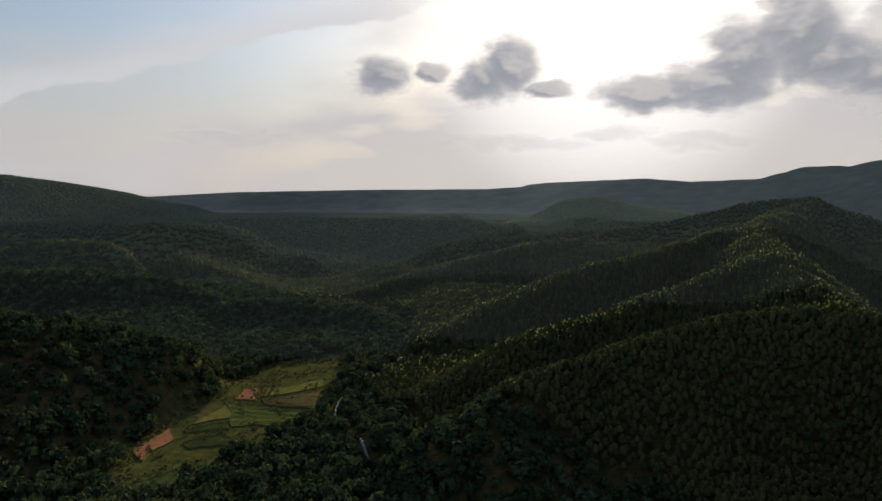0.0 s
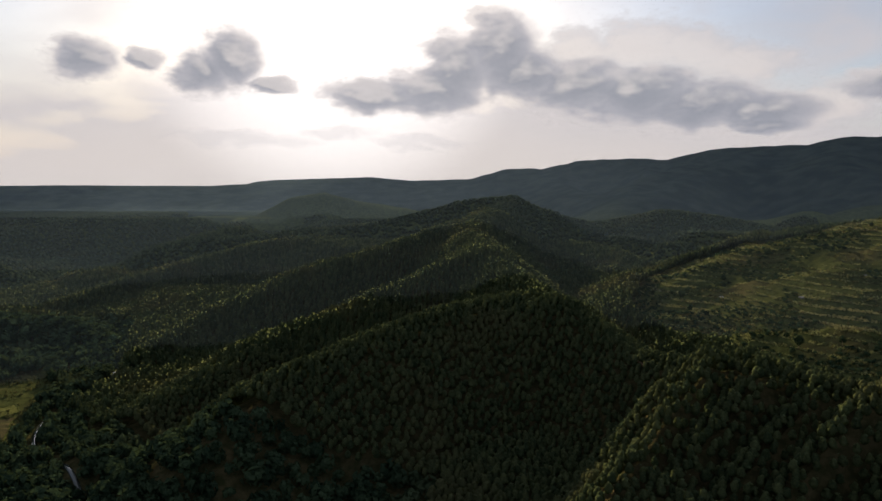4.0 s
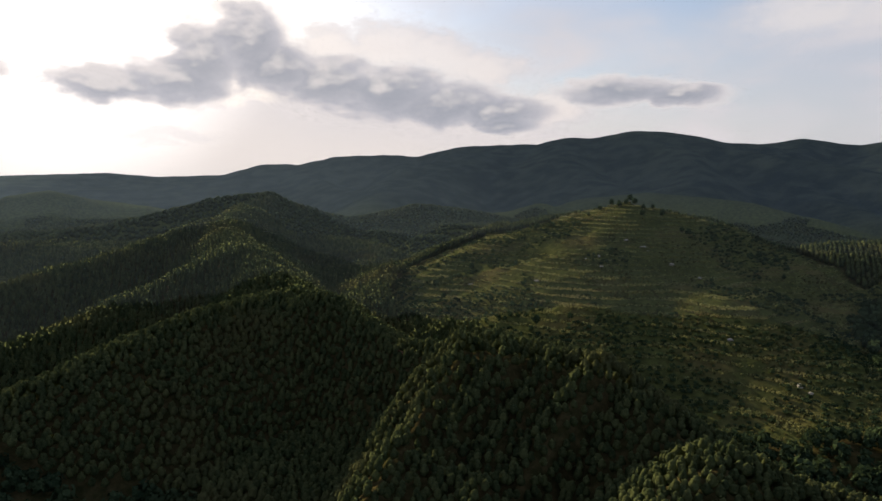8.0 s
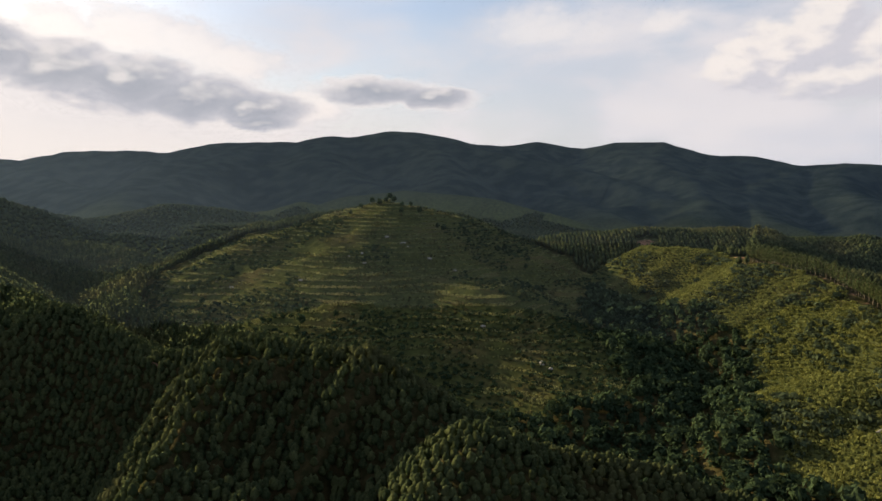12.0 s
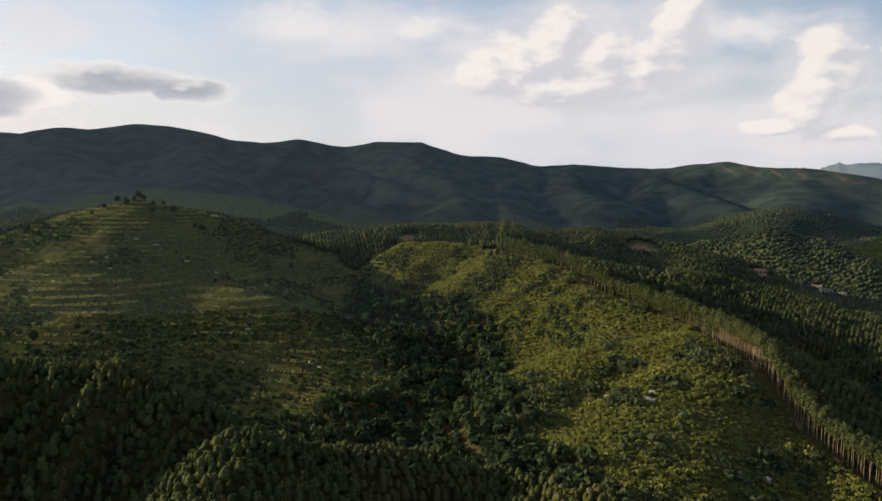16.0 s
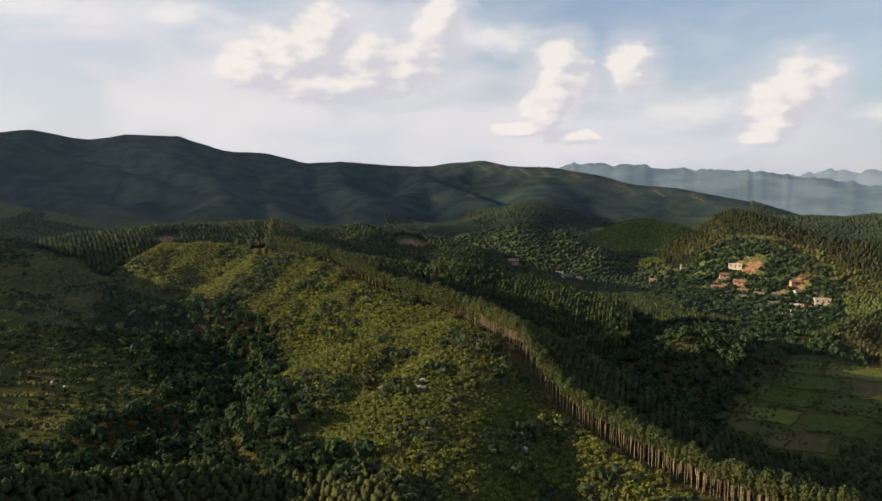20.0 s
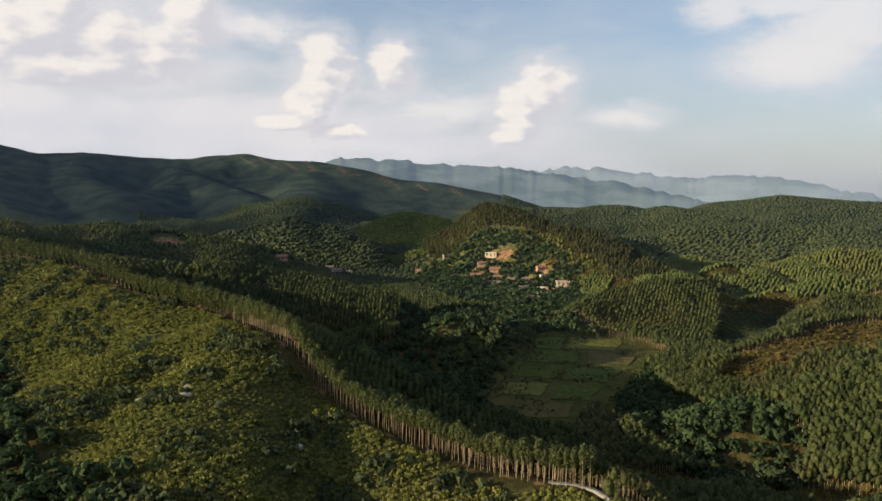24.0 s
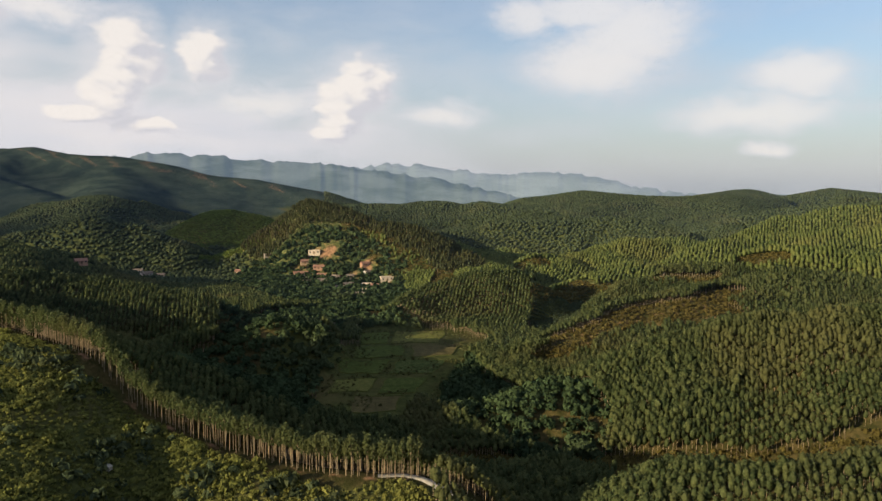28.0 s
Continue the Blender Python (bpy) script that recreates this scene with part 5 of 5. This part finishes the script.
ribbon("road", [(470, -372), (448, -345), (430, -318), (412, -296), (398, -282), (380, -268)], 2.4, 0.4, CONCRETE, "pale winding track below the village", "road")


# ---------------------------------------------------------------- single trees, rocks and small things
def branchy(seed, tall, sides=6):
    """A tapered trunk with a few limbs."""
    rng = np.random.default_rng(seed)
    lean = rng.uniform(-0.25, 0.25, 2)
    pieces = [stem(tall, 0.105, 0.045, sides, lean)]
    for k in range(5):
        f = rng.uniform(0.5, 0.9)
        v, q, m = stem(tall * 0.16, 0.05, 0.02, 3, (math.cos(k * 2.4) * 0.9, math.sin(k * 2.4) * 0.9))
        pieces.append((v + np.array((lean[0] * f, lean[1] * f, tall * f)), q, m))
    v, q, m = stack(pieces)
    return mesh_from("trunk", v, q, [BARK])


def leafy(seed, count, size, wide, low, high, mat, shape=0.9):
    rng = np.random.default_rng(seed)
    v, q, m = sprays(rng, count, wide, low, high, size, out=1.6, shape=shape)
    return mesh_from("crown", v, q, [mat], tint=np.repeat(rng.uniform(0.1, 0.9, count), 4))


ROW = []
for k in range(7):
    tree = thing("eucalyptus_tree", pose(0, 0, -50), "tall slim eucalyptus with a pale bare trunk at the forest edge", "tree", "eucalyptus row along the path")
    part("trunk", branchy(200 + k, 10.5), tree, "pale bare trunk")
    part("crown", leafy(210 + k, 96, 0.42, 1.35, 5.6, 12.4, EUCALYPT), tree)
    ROW.append(tree)
for k in range(4):
    tree = thing("eucalyptus_tree", pose(0, 0, -50), "leafy green eucalyptus at the forest edge beside the path", "tree", "eucalyptus row along the path")
    part("trunk", branchy(220 + k, 9.5), tree, "pale slim trunk")
    part("crown", leafy(225 + k, 100, 0.48, 1.5, 2.0, 11.5, EUCALYPT, 1.0), tree)
    ROW.append(tree)
edge = np.array(EDGE_PATH, float)
cut = np.concatenate([[0], np.cumsum(np.linalg.norm(np.diff(edge, axis=0), axis=1))])
rng, made, used = random.Random(5), 0, set()
for row_off in (1.6, 4.0, 6.4):
    s = 0.0
    while s < cut[-1]:
        px, py = np.interp(s, cut, edge[:, 0]), np.interp(s, cut, edge[:, 1])
        qx, qy = np.interp(s + 1, cut, edge[:, 0]) - px, np.interp(s + 1, cut, edge[:, 1]) - py
        size = math.hypot(qx, qy) or 1.0
        tx, ty = px - qy / size * -row_off + rng.uniform(-0.4, 0.4), py + qx / size * -row_off * -1 + rng.uniform(-0.4, 0.4)
        near = s > cut[-1] * 0.35
        s += 2.2 if near else 3.6
        if made >= 300:
            break
        m = pose(tx, ty, ground_at(tx, ty) - 0.2, 0, 0, rng.uniform(0, 360)) @ Matrix.Scale(rng.uniform(0.85, 1.1), 4)
        which = rng.randrange(7) if s > cut[-1] * 0.52 + rng.uniform(-20, 20) else 7 + rng.randrange(4)
        if which not in used:
            used.add(which)
            ROW[which].matrix_basis = m
        else:
            t = copy_thing(ROW[which], Matrix())
            t.matrix_basis = m
        made += 1

LONE = []
for k in range(4):
    tree = thing("hill_tree", pose(0, 0, -50), "small dark tree standing alone on the grassy hill", "tree", "trees on the grassy hill")
    part("trunk", branchy(230 + k, 5.0), tree)
    part("crown", leafy(240 + k, 60, 0.7, 2.2, 2.0, 7.0, BROADLEAF), tree)
    LONE.append(tree)
for k, (tx, ty) in enumerate([(469, 334), (490, 338), (500, 333), (500, 326), (500, 319), (503, 313), (504, 305), (484, 294), (497, 284), (481, 258), (476, 250), (445, 355), (431, 356),
                              (402, 362), (386, 363), (360, 360), (312, 346), (299, 324), (488, 203), (472, 179), (503, 234), (290, 239), (306, 228), (495, 322), (507, 320), (510, 300)]):
    m = pose(tx, ty, ground_at(tx, ty) - 0.2, 0, 0, k * 77) @ Matrix.Scale(0.7 + 0.5 * ((k * 0.37) % 1), 4)
    if k < 4:
        LONE[k].matrix_basis = m
    else:
        t = copy_thing(LONE[k % 4], Matrix())
        t.matrix_basis = m

ROCK, n = material("pale_rock")
finish(n, n.mix(n.noise(place(n), 1.2, 5), (0.16, 0.15, 0.13), (0.38, 0.36, 0.32)), 0.9, n.noise(place(n), 4, 4), 0.1)
for k, (rx, ry) in enumerate([(396, 283), (404, 278), (437, 278), (434, 262), (431, 256), (390, 266), (428, 236), (423, 213), (473, 312), (337, 152), (346, 285), (313, 109), (308, 103), (336, 336), (271, 205)]):
    bm = bmesh.new()
    bmesh.ops.create_icosphere(bm, subdivisions=2, radius=1)
    for v in bm.verts:
        f = 0.75 + 0.5 * noise.noise(v.co * 1.3 + Vector((k * 7.1, 0, 0)))
        v.co = Vector((v.co.x * 2.0, v.co.y * 1.2, v.co.z * 0.9)) * f
    me = bpy.data.meshes.new("rock")
    bm.to_mesh(me)
    bm.free()
    me.materials.append(ROCK)
    ob = new("rock", me)
    ob.matrix_basis = pose(rx, ry, ground_at(rx, ry) + 0.3, 0, 0, k * 51) @ Matrix.Scale(0.8 + 0.25 * (k % 4), 4)
    tagged(ob, "pale weathered rock outcrop in the grass", "rock", "rocks on the grassy hill")


for k, (rx, ry) in enumerate([(235, -37), (238, -39), (247, -25), (201, -65), (233, -38), (202, -66)]):
    bm = bmesh.new()
    bmesh.ops.create_icosphere(bm, subdivisions=2, radius=1)
    for v in bm.verts:
        f = 0.8 + 0.5 * noise.noise(v.co * 1.2 + Vector((k * 5.3, 4.0, 0)))
        v.co = Vector((v.co.x * 1.9, v.co.y * 1.1, v.co.z * 0.8)) * f
    me = bpy.data.meshes.new("boulder")
    bm.to_mesh(me)
    bm.free()
    me.materials.append(ROCK)
    ob = new("boulder", me)
    ob.matrix_basis = pose(rx, ry, ground_at(rx, ry) + 0.5, 0, 0, k * 67) @ Matrix.Scale(0.9 + 0.2 * (k % 3), 4)
    tagged(ob, "pale boulder lying among the yellow-green scrub", "rock", "boulders in the scrub")


def mast(x, y, tall):
    """A slim lattice mast with cross bars and three aerials."""
    root = thing("radio_mast", pose(x, y, ground_at(x, y) - 1), "thin grey lattice radio mast on the far plateau", "mast")
    for sx, sy in ((-1, -1), (1, -1), (0, 1)):
        part("leg", boxes("leg", CONCRETE, (sx * 0.8, sy * 0.8, 0, 0.35, 0.35, tall)), root)
    for k in range(6):
        part("brace", boxes("brace", CONCRETE, (0, 0, tall * (k + 0.5) / 6, 1.9, 1.9, 0.3)), root)
    for k in range(3):
        part("aerial", boxes("aerial", WHITE_WALL, (math.cos(k * 2.1) * 1.3, math.sin(k * 2.1) * 1.3, tall * 0.88, 0.5, 0.5, tall * 0.1)), root)


mast(1010, -955, 26)


def fronds(x, y, count, label):
    """A clump of bananas: short stems and long arching leaves."""
    root = thing("banana_clump", pose(x, y, ground_at(x, y) - 0.2), label, "banana plant")
    rng = np.random.default_rng(int(x))
    for k in range(3):
        v, q, m = stem(3.0, 0.25, 0.15, 6)
        part("stem", mesh_from("stem", v + np.array((math.cos(k * 2.1), math.sin(k * 2.1), 0)), q, [WOOD]), root)
    for k in range(count):
        a, reach = k * 2.4, rng.uniform(2.5, 3.8)
        v = []
        for s in np.linspace(0, 1, 6):
            r, z, w = reach * s, 3.0 + 3.2 * s - 3.4 * s * s, 0.5 * math.sin(math.pi * min(1, s * 0.9 + 0.1)) + 0.05
            for q in (-1, 0, 1):
                v.append((math.cos(a) * r - math.sin(a) * q * w, math.sin(a) * r + math.cos(a) * q * w, z - abs(q) * 0.12))
        f = [(3 * i + j, 3 * i + j + 1, 3 * i + j + 4, 3 * i + j + 3) for i in range(5) for j in (0, 1)]
        part("leaf", mesh_from("leaf", v, f, [BROADLEAF], tint=np.full(18, rng.uniform(0, 1))), root)


fronds(273, -184, 12, "dark banana clump at the edge of the paddies")
fronds(281, -190, 11, "tall banana clump beside the paddies")


# ---------------------------------------------------------------- clouds against the light
GREY, n = material("grey_cloud")
heaven = Heaven(n, n.vec("NORMALIZE", n.vec("SUBTRACT", place(n), (0, 0, HIGH))))
DARK_CLOUDS = [(-5.0, 8.8, 2.3, 1.4), (-0.8, 9.0, 1.2, 0.8), (3.4, 8.5, 2.2, 1.7), (5.6, 9.6, 2.0, 2.1), (8.5, 7.7, 1.8, 0.7), (16.9, 7.1, 3.9, 1.3), (21.7, 7.8, 3.9, 1.9), (23.4, 9.6, 2.9, 2.7),
               (27.0, 11.0, 2.9, 3.0), (28.8, 9.2, 3.9, 2.2), (33.3, 8.2, 4.9, 2.2), (37.5, 7.6, 5.9, 2.3), (42.6, 6.6, 5.9, 2.0), (46.7, 6.1, 4.9, 1.5), (47.2, 5.1, 3.4, 0.9), (56.6, 7.7, 5.4, 1.1), (61.0, 7.3, 3.9, 0.9)]
CREAM_CLOUDS = [(33.3, 10.6, 2.9, 2.0), (37.9, 10.9, 4.4, 2.3), (42.0, 10.5, 3.4, 1.8), (45.2, 9.6, 3.9, 1.5), (26.1, 13.1, 2.0, 1.3), (51.0, 6.4, 3.0, 1.6)]
curl = n.vec("ADD", heaven.polar, n.vec("MULTIPLY", n.vec("SUBTRACT", n.noise(heaven.flat, 22, 4, 0.55, colour=True), (0.5, 0.5, 0.5)), (2.2, 1.5, 0)))
deep, round_side = heap(n, DARK_CLOUDS, heaven.flat, curl, 0.6, 0.84, 0.16)
to_sun = n.vec("MULTIPLY", n.vec("NORMALIZE", n.vec("SUBTRACT", (SUN_AZ + 8.0, SUN_EL + 8.0, 0), heaven.polar)), (0.8, 1.1, 0))
_, sunward = heap(n, DARK_CLOUDS, n.vec("ADD", heaven.flat, n.vec("MULTIPLY", n.vec("SUBTRACT", tuple(sun_way), heaven.way), (0.05, 0.05, 0.12))), n.vec("ADD", curl, to_sun), 0.6, 0.84, 0.16)
rim = n.span(n.math("SUBTRACT", round_side, sunward), 0.0, 0.55)
body = n.ramp(n.span(deep, -0.05, 0.85), (0.0, (0.95, 0.89, 0.83)), (0.22, (0.62, 0.61, 0.63)), (0.5, (0.47, 0.485, 0.535)), (1.0, (0.345, 0.375, 0.43)))
colour = n.mix(n.math("MULTIPLY", rim, 0.55), body, (0.98, 0.92, 0.86))
cover = n.math("MULTIPLY", n.span(deep, -0.16, 0.36), 0.94)
cream = heap(n, CREAM_CLOUDS, heaven.flat, curl, 0.9)[0]
emit, clear, both = n.add("ShaderNodeEmission"), n.add("ShaderNodeBsdfTransparent"), n.add("ShaderNodeMixShader")
faint = heaven.clouds([(6, 3.4, 7, 0.9), (14, 4.2, 4, 0.7), (20, 3.6, 5, 0.8), (-16, 3.6, 6, 0.7)])
faint = n.math("MULTIPLY", n.span(n.math("ADD", faint, n.math("MULTIPLY", n.math("SUBTRACT", n.noise(heaven.flat, 20, 5), 0.5), 1.2)), -0.1, 0.8), 0.35)
thin = n.math("MAXIMUM", faint, n.math("MULTIPLY", n.span(cream, -0.1, 0.4), 0.75))
tone = n.mix(n.span(cream, 0.1, 0.7), (0.74, 0.72, 0.72), (0.90, 0.84, 0.79))
n.put(emit.inputs[0], n.mix(cover, tone, colour))
emit.inputs[1].default_value = 0.76
n.put(both.inputs[0], n.math("MAXIMUM", cover, thin)), n.put(both.inputs[1], clear.outputs[0]), n.put(both.inputs[2], emit.outputs[0])
n.put(n.add("ShaderNodeOutputMaterial").inputs[0], both.outputs[0])
a = np.radians(np.linspace(-24, 74, 50))
z = HIGH + 4700 * np.tan(np.radians(np.linspace(1.5, 22.0, 10)))
A, Z = np.meshgrid(a, z)
k = np.arange(A.size).reshape(A.shape)
me = mesh_from("cloud_bank", np.stack([4700 * np.sin(A), 4700 * np.cos(A), Z], -1).reshape(-1, 3),
               np.stack([k[:-1, :-1], k[:-1, 1:], k[1:, 1:], k[1:, :-1]], -1).reshape(-1, 4), [GREY], smooth=True)
tagged(new("backdrop", me), "grey clouds with bright rims low over the horizon", "clouds", kind="structure")


# ---------------------------------------------------------------- evening haze over the valleys
def haze(dense):
    """A nearly clear sheet standing in for air that scatters the sun, thinning out upwards."""
    m, n = material("evening_haze")
    split = n.add("ShaderNodeSeparateXYZ")
    n.put(split.inputs[0], place(n))
    thick = n.math("MULTIPLY", n.span(split.outputs[2], 40, 330, 1.0, 0.0), dense)
    mist, lit, air, clear, both = (n.add("ShaderNodeBsdfDiffuse"), n.add("ShaderNodeBsdfTranslucent"), n.add("ShaderNodeMixShader"),
                                   n.add("ShaderNodeBsdfTransparent"), n.add("ShaderNodeMixShader"))
    for shade in (mist, lit):
        n.put(shade.inputs["Color"], (0.42, 0.62, 1.0))
    air.inputs[0].default_value = 0.8
    n.put(air.inputs[1], mist.outputs[0]), n.put(air.inputs[2], lit.outputs[0])
    n.put(both.inputs[0], thick), n.put(both.inputs[1], clear.outputs[0]), n.put(both.inputs[2], air.outputs[0])
    n.put(n.add("ShaderNodeOutputMaterial").inputs[0], both.outputs[0])
    return m


# sheets added in place of haze, the two nearest thickened for sun glare
for far, dense in ((400, 0.0055), (600, 0.0065), (850, 0.0085), (1150, 0.011), (1550, 0.014), (2050, 0.016)):
    a, z = np.radians(np.linspace(-60, 185, 99)), np.linspace(-20, 340, 4)
    A, Z = np.meshgrid(a, z)
    k = np.arange(A.size).reshape(A.shape)
    me = mesh_from("haze", np.stack([far * np.sin(A), far * np.cos(A), Z], -1).reshape(-1, 3),
                   np.stack([k[:-1, :-1], k[:-1, 1:], k[1:, 1:], k[1:, :-1]], -1).reshape(-1, 4), [haze(dense)], smooth=True)
    tagged(new("backdrop", me), "faint blue sheet standing in for evening haze over the valleys", "haze", kind="structure")
